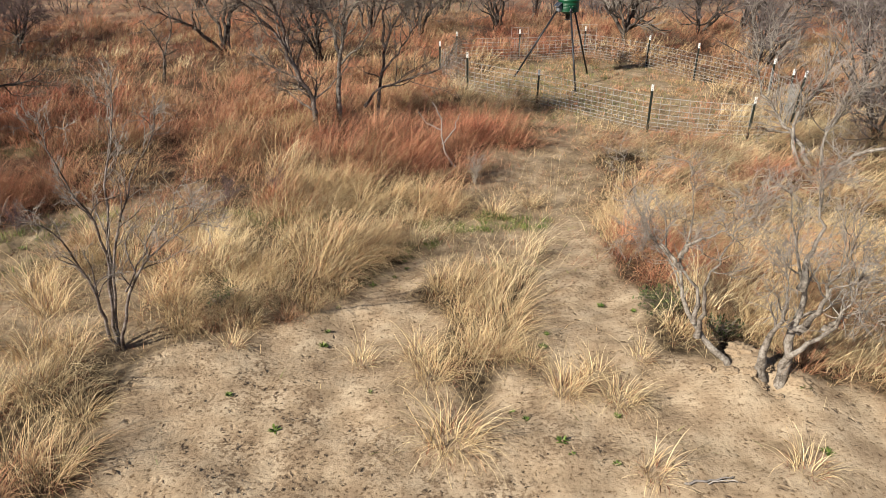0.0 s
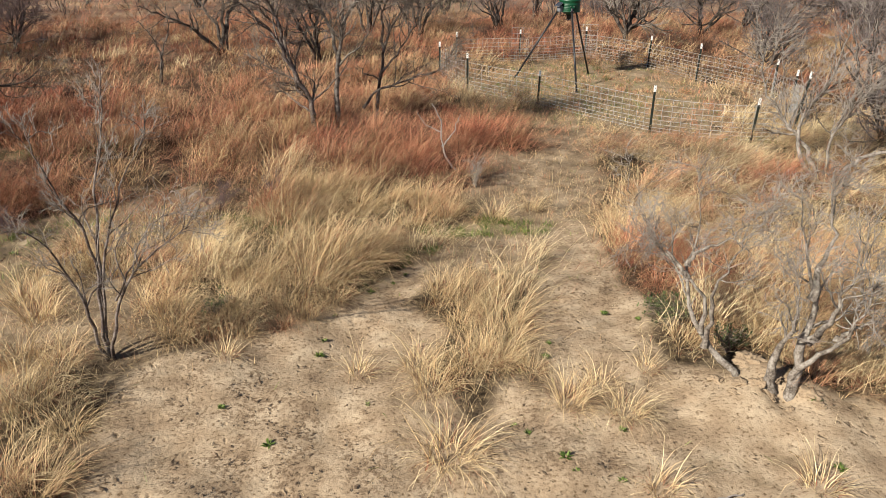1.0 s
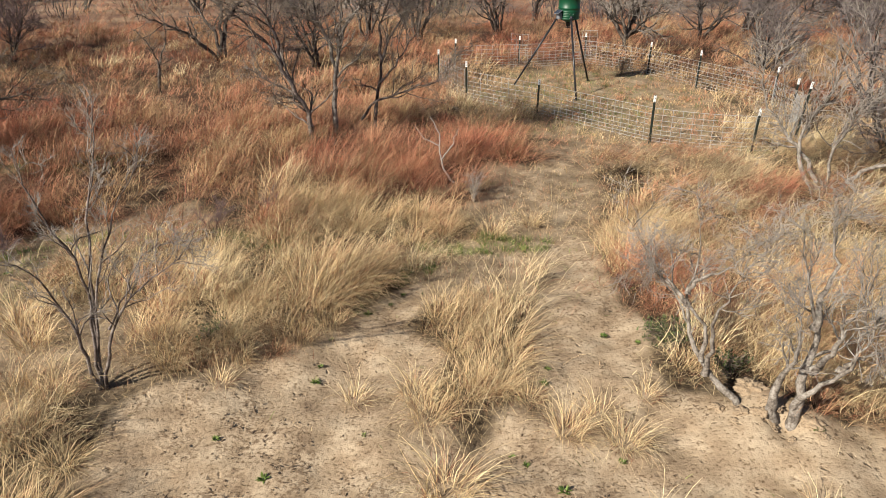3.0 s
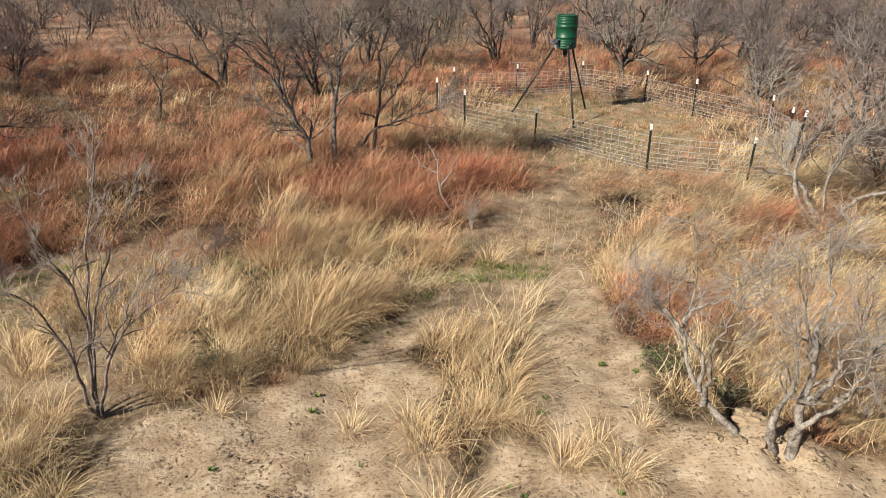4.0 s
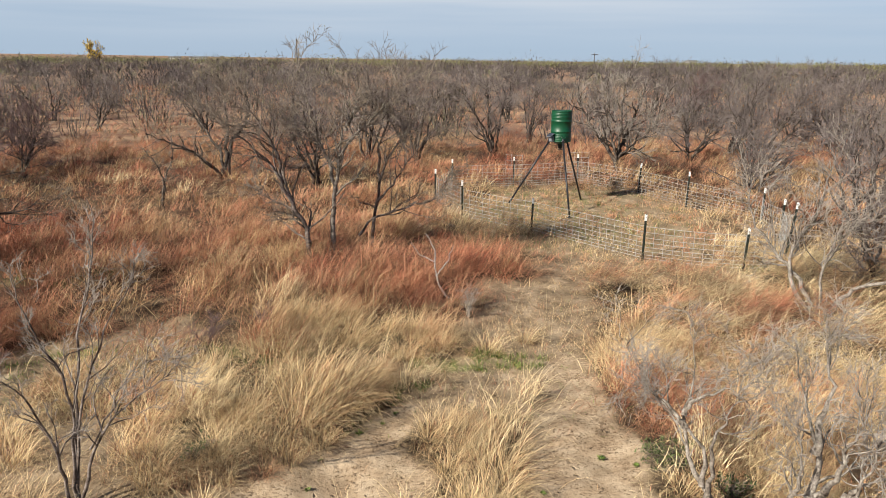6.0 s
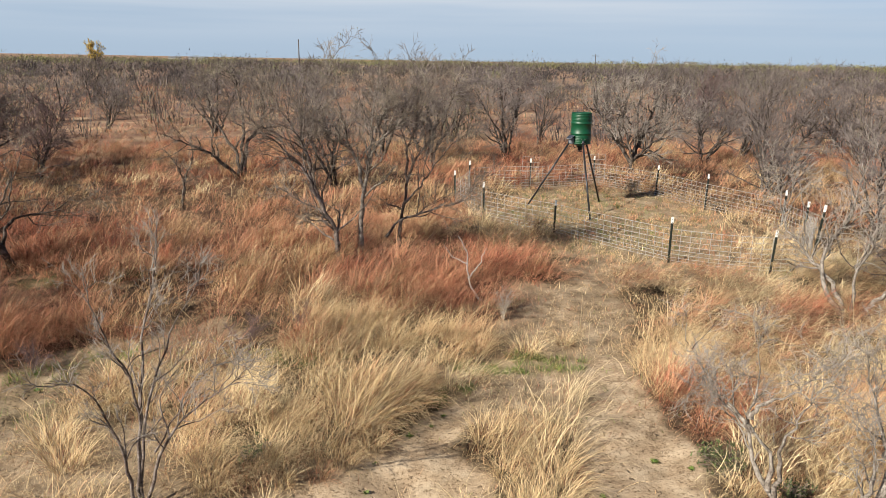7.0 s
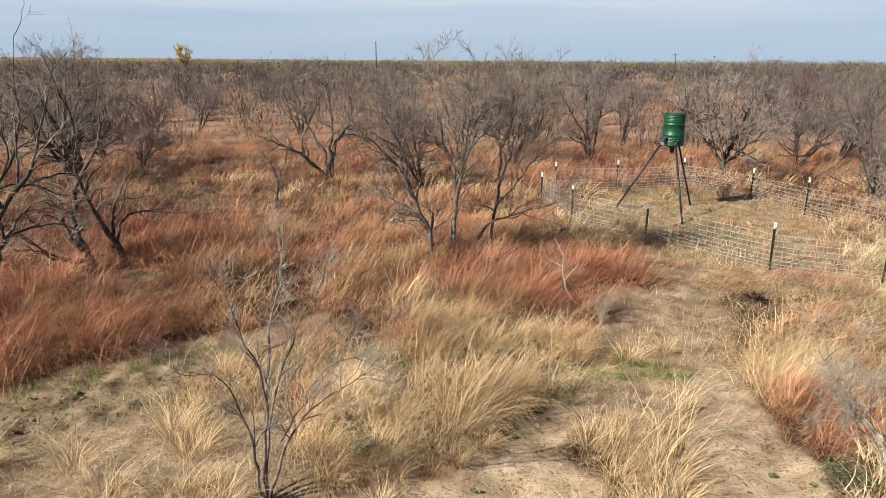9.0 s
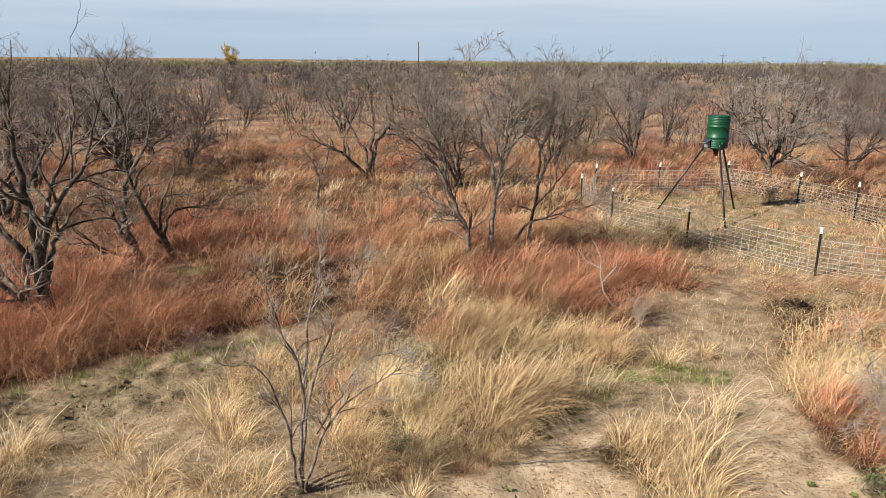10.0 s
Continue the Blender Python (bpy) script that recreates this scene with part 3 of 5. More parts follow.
def box(sx, sy, sz, m, edge=0.006):
    bm = bmesh.new()
    bmesh.ops.create_cube(bm, size=1.0)
    bmesh.ops.scale(bm, vec=(sx, sy, sz), verts=bm.verts)
    bmesh.ops.bevel(bm, geom=bm.edges, offset=edge, segments=2, affect="EDGES")
    bmesh.ops.transform(bm, matrix=m, verts=bm.verts)
    return bm


FEEDER = (3.46, 19.55)
fz = float(ground_z(*FEEDER))
feeder = thing("deer_feeder", pose(FEEDER[0], FEEDER[1], fz), "green steel barrel feeder on three dark tubular legs", "feeder")
Z0, Z1, R = 1.90, 2.77, 0.288
prof = [(R - 0.03, Z0 + 0.012), (R + 0.004, Z0), (R + 0.009, Z0 + 0.012), (R, Z0 + 0.03)]
for c, amp in ((0.075, 0.006), (0.115, 0.006), (0.155, 0.006), (0.195, 0.006), (0.29, 0.013), (0.58, 0.013), (0.675, 0.006), (0.715, 0.006), (0.755, 0.006), (0.795, 0.006)):
    prof += [(R, Z0 + c - 0.018), (R + amp * 0.8, Z0 + c - 0.008), (R + amp, Z0 + c), (R + amp * 0.8, Z0 + c + 0.008), (R, Z0 + c + 0.018)]
prof += [(R, Z1 - 0.03), (R + 0.009, Z1 - 0.015), (R + 0.006, Z1), (R - 0.008, Z1 + 0.002)]
barrel = part("barrel", lathe(prof), M_DRUM, feeder)
part("lid", lathe([(R - 0.009, Z1 - 0.002), (R - 0.02, Z1 - 0.016), (0.12, Z1 - 0.010), (0, Z1 - 0.008)]), M_DRUM, feeder, "flat dark green lid")
part("floor_pan", lathe([(R - 0.031, Z0 + 0.013), (0.12, Z0 - 0.06), (0.06, Z0 - 0.09), (0, Z0 - 0.09)]), M_DRUM, feeder)
motor = part("spinner_motor", lathe([(0, Z0 - 0.20), (0.055, Z0 - 0.20), (0.06, Z0 - 0.19), (0.066, Z0 - 0.10), (0.085, Z0 - 0.095), (0.085, Z0 - 0.075), (0.0, Z0 - 0.072)], 24), M_BLACK, feeder, "black plastic spinner motor")
part("spinner_plate", lathe([(0, Z0 - 0.232), (0.075, Z0 - 0.230), (0.08, Z0 - 0.218), (0.02, Z0 - 0.214), (0.012, Z0 - 0.2)], 20), M_BLACK, motor)
for fx, fy in ((2.06, 19.86), (3.53, 18.08), (4.36, 20.43)):
    d = Vector((fx - FEEDER[0], fy - FEEDER[1], 0))
    gz = float(ground_z(fx, fy)) - fz
    out = d.normalized()
    top = out * (R + 0.022) + Vector((0, 0, Z0 + 0.11))
    knee = out * (R + 0.03) + Vector((0, 0, Z0 + 0.0))
    foot = d + Vector((0, 0, gz + 0.01))
    leg = part("leg", rod(foot, knee, 0.027), M_LEG, feeder)
    part("foot_pad", lathe([(0, 0), (0.06, 0), (0.062, 0.008), (0.03, 0.02), (0, 0.02)], 16), M_LEG, leg).matrix_basis = Matrix.Translation(foot - Vector((0, 0, 0.012)))
    turn = math.degrees(math.atan2(out.y, out.x))
    socket = part("leg_socket", rod(knee - Vector((0, 0, 0.03)), top, 0.034), M_LEG, feeder)
    part("socket_plate", box(0.012, 0.13, 0.17, Matrix.Translation(out * (R + 0.012) + Vector((0, 0, Z0 + 0.09))) @ pose(0, 0, 0, 0, 0, turn), 0.003), M_DRUM, feeder)
    for sx, sz in ((-0.048, 0.03), (0.048, 0.03), (-0.048, 0.15), (0.048, 0.15)):
        q = out * (R + 0.018) + Vector((-out.y, out.x, 0)) * sx + Vector((0, 0, Z0 + sz))
        part("bolt", rod(q, q + out * 0.014, 0.011, 6), M_BOLT, feeder)
so = Vector((-0.86, -0.5, 0)).normalized()
panel_at = so * (R + 0.10) + Vector((0, 0, Z0 + 0.20))
panel = part("solar_panel", box(0.20, 0.17, 0.02, Matrix.Translation(panel_at) @ pose(0, 0, 0, 35, 0, math.degrees(math.atan2(so.y, so.x)) + 90)), M_ALU, feeder, "small tilted grey solar panel")
part("cell", box(0.18, 0.15, 0.006, Matrix.Translation(panel_at + Vector((0, 0, 0.010)) + so * 0.006) @ pose(0, 0, 0, 35, 0, math.degrees(math.atan2(so.y, so.x)) + 90), 0.002), M_SOLAR, panel)
part("control_box", box(0.13, 0.10, 0.16, Matrix.Translation(so * (R + 0.05) + Vector((0, 0, Z0 + 0.09))) @ pose(0, 0, 0, 0, 0, math.degrees(math.atan2(so.y, so.x)) + 90), 0.012), M_ALU, feeder, "grey control box")
cable = np.array([so * (R + 0.09) + Vector((0, 0, Z0 + 0.02)), so * (R + 0.11) + Vector((0, 0, Z0 - 0.07)), so * 0.2 + Vector((0, 0, Z0 - 0.10)), so * 0.07 + Vector((0, 0, Z0 - 0.12))])
part("cable", tube_mesh("cable", [(cable[None], np.full((1, 4), 0.006), 6)]), M_BLACK, feeder)

# ---------------------------------------------------------------- fence round the feeder
POSTS = [(4.29, 13.99, 1.02, 0, 0), (2.24, 16.5, 0.86, 0, 1), (0.57, 17.7, 1.0, 0, -1), (-0.12, 19.6, 1.02, 1, 0), (0.44, 21.8, 1.0, 0, 1),
         (2.57, 22.75, 1.02, 1, 0), (4.81, 23.1, 1.0, 0, -1), (6.48, 21.6, 1.0, 0, 2), (7.31, 19.6, 1.05, 0, 1), (8.44, 17.25, 1.0, 1, 1), (8.05, 15.5, 1.0, 1, 2),
         (7.05, 13.35, 1.42, 2, 7), (6.17, 13.24, 0.92, 0, 2)]


FENCE_AT = pose(4.2, 18.2, 0)
fence = thing("wire_fence", FENCE_AT, "low galvanised wire-panel fence on steel T-posts round the feeder", "fence")


def t_post(x, y, h, lean_y, lean_x, parent=None):
    m = pose(x, y, float(ground_z(x, y)) - 0.05, -lean_y, lean_x, 0)
    tip = 0.13

    def tee(z0, z1, grow):
        bm = bmesh.new()
        w, d, t = 0.024 + grow, 0.032 + grow, 0.005 + grow
        for x0, x1, y0, y1 in ((-w, w, -t, t), (-t * 0.8, t * 0.8, t, d)):
            c = bmesh.ops.create_cube(bm, size=1.0)["verts"]
            bmesh.ops.scale(bm, vec=(x1 - x0, y1 - y0, z1 - z0), verts=c)
            bmesh.ops.translate(bm, vec=((x0 + x1) / 2, (y0 + y1) / 2, (z0 + z1) / 2), verts=c)
        return bm
    bm = tee(0, h + 0.05, 0)
    for k in range(int(h / 0.06)):
        c = bmesh.ops.create_cube(bm, size=1.0)["verts"]
        bmesh.ops.scale(bm, vec=(0.014, 0.01, 0.016), verts=c)
        bmesh.ops.translate(bm, vec=(0, -0.009, 0.12 + k * 0.06), verts=c)
    ob = part("fence_post", bm, M_POST, parent, "dark steel T-post with a white painted tip")
    ob.matrix_basis = FENCE_AT.inverted() @ m if parent else m
    part("white_tip", tee(h + 0.05 - tip, h + 0.054, 0.002), M_TIP, ob, "white painted tip")
    return ob


for row in POSTS:
    t_post(*row, parent=fence)

frng = np.random.default_rng(31)
WIRE_Z = [0.06, 0.13, 0.21, 0.30, 0.40, 0.51, 0.63, 0.76]


def wire_panel(a, b, height=1.0):
    """A welded wire panel between two posts: every wire is a part."""
    (xa, ya), (xb, yb) = a[:2], b[:2]
    length = math.hypot(xb - xa, yb - ya)
    bow, sag = frng.uniform(-0.10, 0.10), frng.uniform(-0.015, 0.02)
    za, zb = float(ground_z(xa, ya)), float(ground_z(xb, yb))

    def at(s, z):
        return (s * length, bow * math.sin(math.pi * s) - 0.03, za + (zb - za) * s + z * height - sag * math.sin(math.pi * s))
    rails = np.array([[at(s, z) for s in np.linspace(0, 1, 9)] for z in (WIRE_Z[-1],)])
    base = part("wire_panel", tube_mesh("wire_panel", [(rails, np.full((1, 9), 0.0050), 4)]), M_WIRE, fence)
    base.matrix_basis = FENCE_AT.inverted() @ pose(xa, ya, 0, 0, 0, math.degrees(math.atan2(yb - ya, xb - xa)))
    for z in WIRE_Z[:-1]:
        line = np.array([at(s, z) for s in np.linspace(0, 1, 9)])
        part("long_wire", tube_mesh("long_wire", [(line[None], np.full((1, 9), 0.0046), 4)]), M_WIRE, base)
    n = max(3, int(length / 0.19))
    for k in range(n + 1):
        line = np.array([at(k / n, z) for z in (0.03, 0.3, 0.55, 0.775)])
        part("upright_wire", tube_mesh("upright_wire", [(line[None], np.full((1, 4), 0.0041), 4)]), M_WIRE, base)


for a, b in zip(POSTS, POSTS[1:] + POSTS[:1]):
    wire_panel(a, b)
wire_panel((4.45, 23.2), (5.15, 23.05), 1.4)
wire_panel((2.3, 22.85), (2.85, 22.8), 1.4)

roll = thing("wire_roll", pose(7.5, 14.35, float(ground_z(7.5, 14.35)), 0, 4, 0), "rolled-up length of wire mesh standing against the fence", "wire roll")
for k in range(9):
    ring = np.array([(0.085 * math.cos(a), 0.085 * math.sin(a), 0.04 + k * 0.105) for a in np.linspace(0, 2 * math.pi, 17)])
    part("hoop_wire", tube_mesh("hoop_wire", [(ring[None], np.full((1, 17), 0.0035), 4)]), M_WIRE, roll)
for k in range(16):
    a = 2 * math.pi * k / 16
    line = np.array([(0.085 * math.cos(a), 0.085 * math.sin(a), z) for z in (0.0, 0.3, 0.6, 0.92)])
    part("upright_wire", tube_mesh("upright_wire", [(line[None], np.full((1, 4), 0.0035), 4)]), M_WIRE, roll)
fallen = t_post(6.75, 13.2, 0.42, 0, 0)
fallen.matrix_basis = pose(6.55, 13.15, float(ground_z(6.55, 13.15)) + 0.06, 0, 78, 35)
fallen.name = "steel_post"
tagged(fallen, "fallen stub of dark steel post lying in green grass", "post")

# ---------------------------------------------------------------- trees close by
plant("small_tree", tree_parts("small", [
    [(-0.10, 0), (-0.13, 0.21), (-0.17, 0.88), (-0.26, 1.28), (-0.41, 1.6), (-0.57, 1.67)], [(-0.08, 0), (-0.10, 0.2), (-0.01, 1.06), (-0.04, 1.49), (-0.2, 1.76), (-0.3, 2.14), (-0.31, 2.42)],
    [(-0.06, 0), (-0.07, 0.2), (0.0, 0.86), (0.13, 1.32), (0.26, 1.66), (0.39, 1.91), (0.57, 2.13), (0.67, 2.42)], [(-0.04, 0), (-0.04, 0.17), (0.14, 0.77), (0.37, 1.15), (0.65, 1.37), (0.84, 1.56)],
    [(-0.07, 0), (-0.09, 0.2), (-0.03, 0.86), (0.06, 1.59), (0.19, 2.07), (0.27, 2.53), (0.22, 2.75)], [(0.08, 0.66), (0.31, 1.07), (0.48, 1.49), (0.81, 1.63)]],
    0.018, M_BARK_BROWN, M_TWIG_GREY, 11, [(9, 0.35, 0.62, 0.6, 0.05, 8, 0.22), (7, 0.3, 0.28, 0.7, 0.04, 5, 0.26), (3, 0.3, 0.1, 0.7, 0.04, 3, 0.2)], 0.011, twig_size=0.003, spurs=1, deep=0.4),
    facing(-3.5, 5.15, (-1.48, -0.48), 0.05), "small bare multi-stemmed grey tree at the edge of the sand")
GNARL = [(9, 0.4, 0.55, 0.8, 0.05, 8, 0.26), (6, 0.2, 0.34, 0.85, 0.04, 5, 0.26), (5, 0.25, 0.16, 0.9, 0.04, 3, 0.22)]
plant("gnarled_tree", tree_parts("gnarled", [
    [(-0.12, -0.16), (-0.19, -0.07), (-0.16, 0.12), (-0.22, 0.31), (-0.20, 0.47), (-0.12, 0.57), (-0.09, 0.81), (-0.10, 0.99), (-0.17, 1.25)],
    [(-0.01, -0.2), (-0.01, 0.22), (-0.01, 0.41), (0.03, 0.58), (0.03, 0.77), (-0.02, 0.98), (-0.10, 1.17), (-0.19, 1.40), (-0.25, 1.75)],
    [(-0.02, 0.16), (0.01, 0.30), (0.10, 0.45), (0.24, 0.63), (0.33, 0.82), (0.35, 1.08), (0.38, 1.26), (0.35, 1.55)],
    [(0.03, 0.56), (0.08, 0.69), (0.17, 0.85), (0.15, 1.06), (0.19, 1.19), (0.26, 1.40), (0.23, 1.70)],
    [(-0.02, 0.96), (-0.03, 1.23), (0.02, 1.54), (-0.06, 1.79), (-0.14, 2.05)],
    [(0.24, 0.63), (0.30, 0.79), (0.44, 0.88), (0.52, 1.0)]],
    0.064, M_BARK_GREY, M_TWIG_GREY, 12, GNARL, 0.016, twig_size=0.0028, spurs=1, taper=1.9, deep=0.3),
    facing(2.697, 4.466, (-0.561, -0.757), float(ground_z(2.697, 4.466)) - 0.12), "gnarled pale grey bare tree with exposed roots in dug sand")
plant("gnarled_tree", tree_parts("leaning", [
    [(0.12, -0.12), (-0.21, 0.15), (-0.39, 0.26), (-0.46, 0.38), (-0.53, 0.53), (-0.67, 0.67), (-0.68, 0.83), (-0.64, 1.03), (-0.60, 1.22), (-0.62, 1.55), (-0.71, 1.8)],
    [(-0.43, 0.40), (-0.39, 0.66), (-0.45, 0.76), (-0.62, 0.92), (-0.88, 1.09), (-1.02, 1.37), (-1.25, 1.62)],
    [(-0.38, 0.26), (-0.34, 0.59), (-0.39, 0.82), (-0.34, 0.98), (-0.26, 1.26), (-0.20, 1.45), (-0.15, 1.75)],
    [(-0.64, 1.03), (-0.58, 1.19), (-0.45, 1.29), (-0.26, 1.44), (-0.15, 1.66)], [(-0.62, 0.92), (-0.82, 1.14), (-1.08, 1.25)]],
    0.046, M_BARK_GREY, M_TWIG_GREY, 13, GNARL, 0.014, twig_size=0.0028, spurs=1, taper=1.9, deep=0.25),
    facing(2.354, 4.681, (-0.561, -0.757), float(ground_z(2.354, 4.681)) - 0.12), "leaning pale grey bare tree half fallen over the sand")

BIG = [(15, 0.15, 1.4, 0.85, 0.03, 9, 0.2), (7, 0.25, 0.62, 0.75, 0.04, 5, 0.24), (4, 0.3, 0.27, 0.8, 0.04, 3, 0.2)]
eye5 = (-0.45, -0.39)
TRIO = [(15, 0.2, 1.15, 0.8, 0.03, 9, 0.2), (7, 0.25, 0.55, 0.75, 0.04, 5, 0.24), (4, 0.3, 0.25, 0.8, 0.04, 3, 0.2)]
eye7 = (-1.423, -0.384)
plant("mesquite_tree", tree_parts("mesq_a", [
    [(-0.01, 0.0), (-0.01, 0.28), (-0.03, 0.74), (-0.24, 1.12), (-0.45, 1.35), (-0.81, 1.42), (-1.01, 1.64), (-1.3, 1.73)],
    [(-0.01, 0.0), (-0.01, 0.28), (-0.03, 0.74), (-0.3, 1.28), (-0.49, 1.78), (-0.6, 2.21), (-0.64, 2.81), (-0.73, 3.4)],
    [(-0.3, 1.28), (-0.63, 2.09), (-0.97, 2.52), (-1.31, 2.81), (-1.63, 3.28)],
    [(-0.49, 1.78), (-0.56, 2.4), (-0.89, 3.05), (-1.21, 3.68)]],
    0.06, M_BARK_BROWN, M_TWIG, 21, TRIO, 0.02, leaves=(M_OLIVE, 0.04, 0.035), twig_size=0.0044, spurs=1, taper=1.4), facing(-2.68, 12.9, eye7, float(ground_z(-2.68, 12.9))), "tall bare multi-stemmed mesquite rising out of red grass", group="mesquite trees")
plant("mesquite_tree", tree_parts("mesq_b", [
    [(-0.14, 0.0), (-0.14, 0.43), (-0.15, 0.9), (-0.03, 1.55), (0.04, 2.13), (0.2, 2.76), (0.17, 3.25), (0.27, 3.86)],
    [(-0.03, 1.55), (-0.18, 2.2), (-0.36, 2.76), (-0.5, 3.31), (-0.58, 3.97)],
    [(0.04, 2.13), (0.32, 2.64), (0.7, 2.95), (1.01, 3.32), (1.19, 3.86)],
    [(0.2, 2.76), (0.45, 3.38)]],
    0.062, M_BARK_GREY, M_TWIG, 22, TRIO, 0.02, leaves=(M_OLIVE, 0.05, 0.035), twig_size=0.0044, spurs=1, taper=1.4), facing(-2.2, 13.45, eye7, float(ground_z(-2.2, 13.45))), "tall bare mesquite with pale upright stems", group="mesquite trees")
plant("mesquite_tree", tree_parts("mesq_c", [
    [(-0.17, 0.0), (-0.17, 0.64), (-0.07, 1.19), (0.03, 1.73), (0.13, 2.13), (0.42, 2.4), (0.68, 2.85), (0.93, 3.36), (1.17, 3.99)],
    [(-0.44, 0.5), (-0.17, 0.92), (0.3, 0.99), (0.7, 1.2), (1.1, 1.2), (1.43, 1.61), (1.62, 1.81)],
    [(0.03, 1.73), (-0.04, 2.26), (0.16, 2.65), (0.28, 3.17), (0.53, 3.79)],
    [(-0.07, 1.19), (0.3, 1.6), (0.56, 2.07), (0.88, 2.46), (1.26, 2.92)]],
    0.05, M_BARK_BROWN, M_TWIG, 23, TRIO, 0.02, leaves=(M_OLIVE, 0.04, 0.035), twig_size=0.0044, spurs=1, taper=1.4), facing(-1.4, 13.95, eye7, float(ground_z(-1.4, 13.95))), "slender bare mesquite leaning towards the wire fence", group="mesquite trees")
eye10 = (-1.48, -0.48)
plant("mesquite_tree", tree_parts("mesq_d", [
    [(0.06, 0), (0.06, 0.11), (0.06, 1.03), (0.06, 1.77), (-0.04, 2.63), (-0.08, 3.36), (0.14, 4.46)], [(0.06, 0.6), (0.08, 0.93), (0.11, 1.49), (0.36, 2.2), (0.86, 2.97), (0.83, 3.84), (1, 4.56)],
    [(0.1, 0.7), (0.16, 0.92), (0.33, 1.37), (0.81, 1.98), (1.31, 1.94)], [(0, 0), (-0.06, 0.18), (-0.25, 0.51), (-0.51, 0.88), (-0.9, 1.27)], [(0.06, 0.8), (0.06, 1.03), (0.32, 1.93), (0.86, 2.43), (1.14, 3.26), (1.43, 4.21)],
    [(0.05, 0.9), (-0.5, 1.9), (-1.2, 2.74), (-1.4, 3.67)]],
    0.125, M_BARK_DARK, M_TWIG, 24, [(9, 0.25, 1.4, 0.85, 0.005, 11, 0.22), (5, 0.25, 0.75, 0.75, 0.02, 7, 0.22), (4, 0.3, 0.3, 0.8, 0.02, 4, 0.22)], 0.02, leaves=(M_OLIVE, 0.05, 0.05), twig_size=0.0036, spurs=1, taper=1.9),
    facing(-9.35, 9.25, eye10), "dark bare mesquite with forked trunk among rust-red grass", group="mesquite trees")
OPEN = [(8, 0.3, 1.2, 0.8, 0.015, 10, 0.22), (5, 0.25, 0.6, 0.8, 0.02, 6, 0.24), (4, 0.3, 0.26, 0.85, 0.02, 3, 0.22)]
SPREAD = [(11, 0.3, 1.35, 0.8, 0.015, 10, 0.2), (6, 0.25, 0.65, 0.8, 0.02, 6, 0.24), (4, 0.3, 0.28, 0.85, 0.02, 3, 0.22)]
plant("mesquite_tree", tree_parts("mesq_e", [
    [(0.1, 0), (0.1, 0.2), (-0.13, 0.72), (0, 1.45), (0.46, 2.26)], [(0.08, 0), (0.1, 0.2), (-0.13, 0.72), (-0.39, 1.35), (-0.64, 2.19), (-0.42, 3.33)], [(-0.1, 0.45), (-0.03, 0.59), (0.14, 1.19), (0.95, 1.26), (1.45, 1.74)]],
    0.085, M_BARK_DARK, M_TWIG, 25, OPEN, 0.02, leaves=(M_OLIVE, 0.05, 0.05), twig_size=0.004, spurs=1, taper=1.6), facing(-9.3, 13.1, eye10), "low spreading dark mesquite bent over red grass", group="mesquite trees")
plant("mesquite_tree", tree_parts("mesq_f", [
    [(0.05, 0), (0.03, 0.17), (-0.3, 0.69), (-0.49, 1.42), (-0.83, 2.03)], [(0.05, 0), (0.03, 0.17), (-0.23, 0.81), (-0.2, 1.64), (0.49, 2.65), (0.48, 3.66)], [(0, 0.1), (-0.02, 0.24), (-0.6, 0.36), (-1.17, 0.79)]],
    0.085, M_BARK_DARK, M_TWIG, 26, OPEN, 0.02, leaves=(M_OLIVE, 0.07, 0.05), twig_size=0.004, spurs=1, taper=1.6), facing(-9.7, 12.7, eye10), "low dark mesquite with crooked limbs", group="mesquite trees")
plant("mesquite_tree", tree_parts("mesq_g", [
    [(0, 0), (0, 0.7), (-0.35, 1.15), (-0.75, 1.6), (-1.3, 2.4), (-1.55, 3.2)], [(0, 0.62), (0, 0.9), (-0.3, 1.8), (-0.5, 2.8), (-0.42, 3.75)],
    [(0.01, 0), (0.03, 0.75), (0.3, 1.5), (0.6, 2.4), (0.9, 3.45)], [(0.02, 0.7), (0.35, 1.1), (0.9, 1.6), (1.55, 2.35)], [(0, 0.72), (0.1, 1.8), (0.1, 2.9), (0.25, 3.76)]],
    0.10, M_BARK_DARK, M_TWIG_GREY, 27, BIG, 0.03, twig_size=0.0055, spurs=1), facing(6.4, 24.2, eye5), "round-headed bare mesquite just behind the wire fence", group="mesquite trees")
plant("mesquite_tree", tree_parts("mesq_h", [
    [(0.02, 0), (0.02, 0.11), (-0.31, 0.67), (-0.74, 0.96), (-1.16, 1.47), (-1.33, 2.1)], [(0.0, 0), (-0.48, 0.69), (-0.46, 1.1), (-0.11, 1.64), (-0.07, 2.59)], [(0.11, 0), (0.11, 0.13), (0.09, 0.79), (0.25, 1.39), (0.6, 1.8)],
    [(0.2, 0), (0.5, 0.5), (1.1, 0.8), (1.9, 1.3)]],
    0.042, M_BARK_GREY, M_TWIG_GREY, 28, SPREAD, 0.03), facing(6.2, 10.7, (-0.9, -0.37)), "pale leaning mesquite in front of the wire fence", group="mesquite trees")
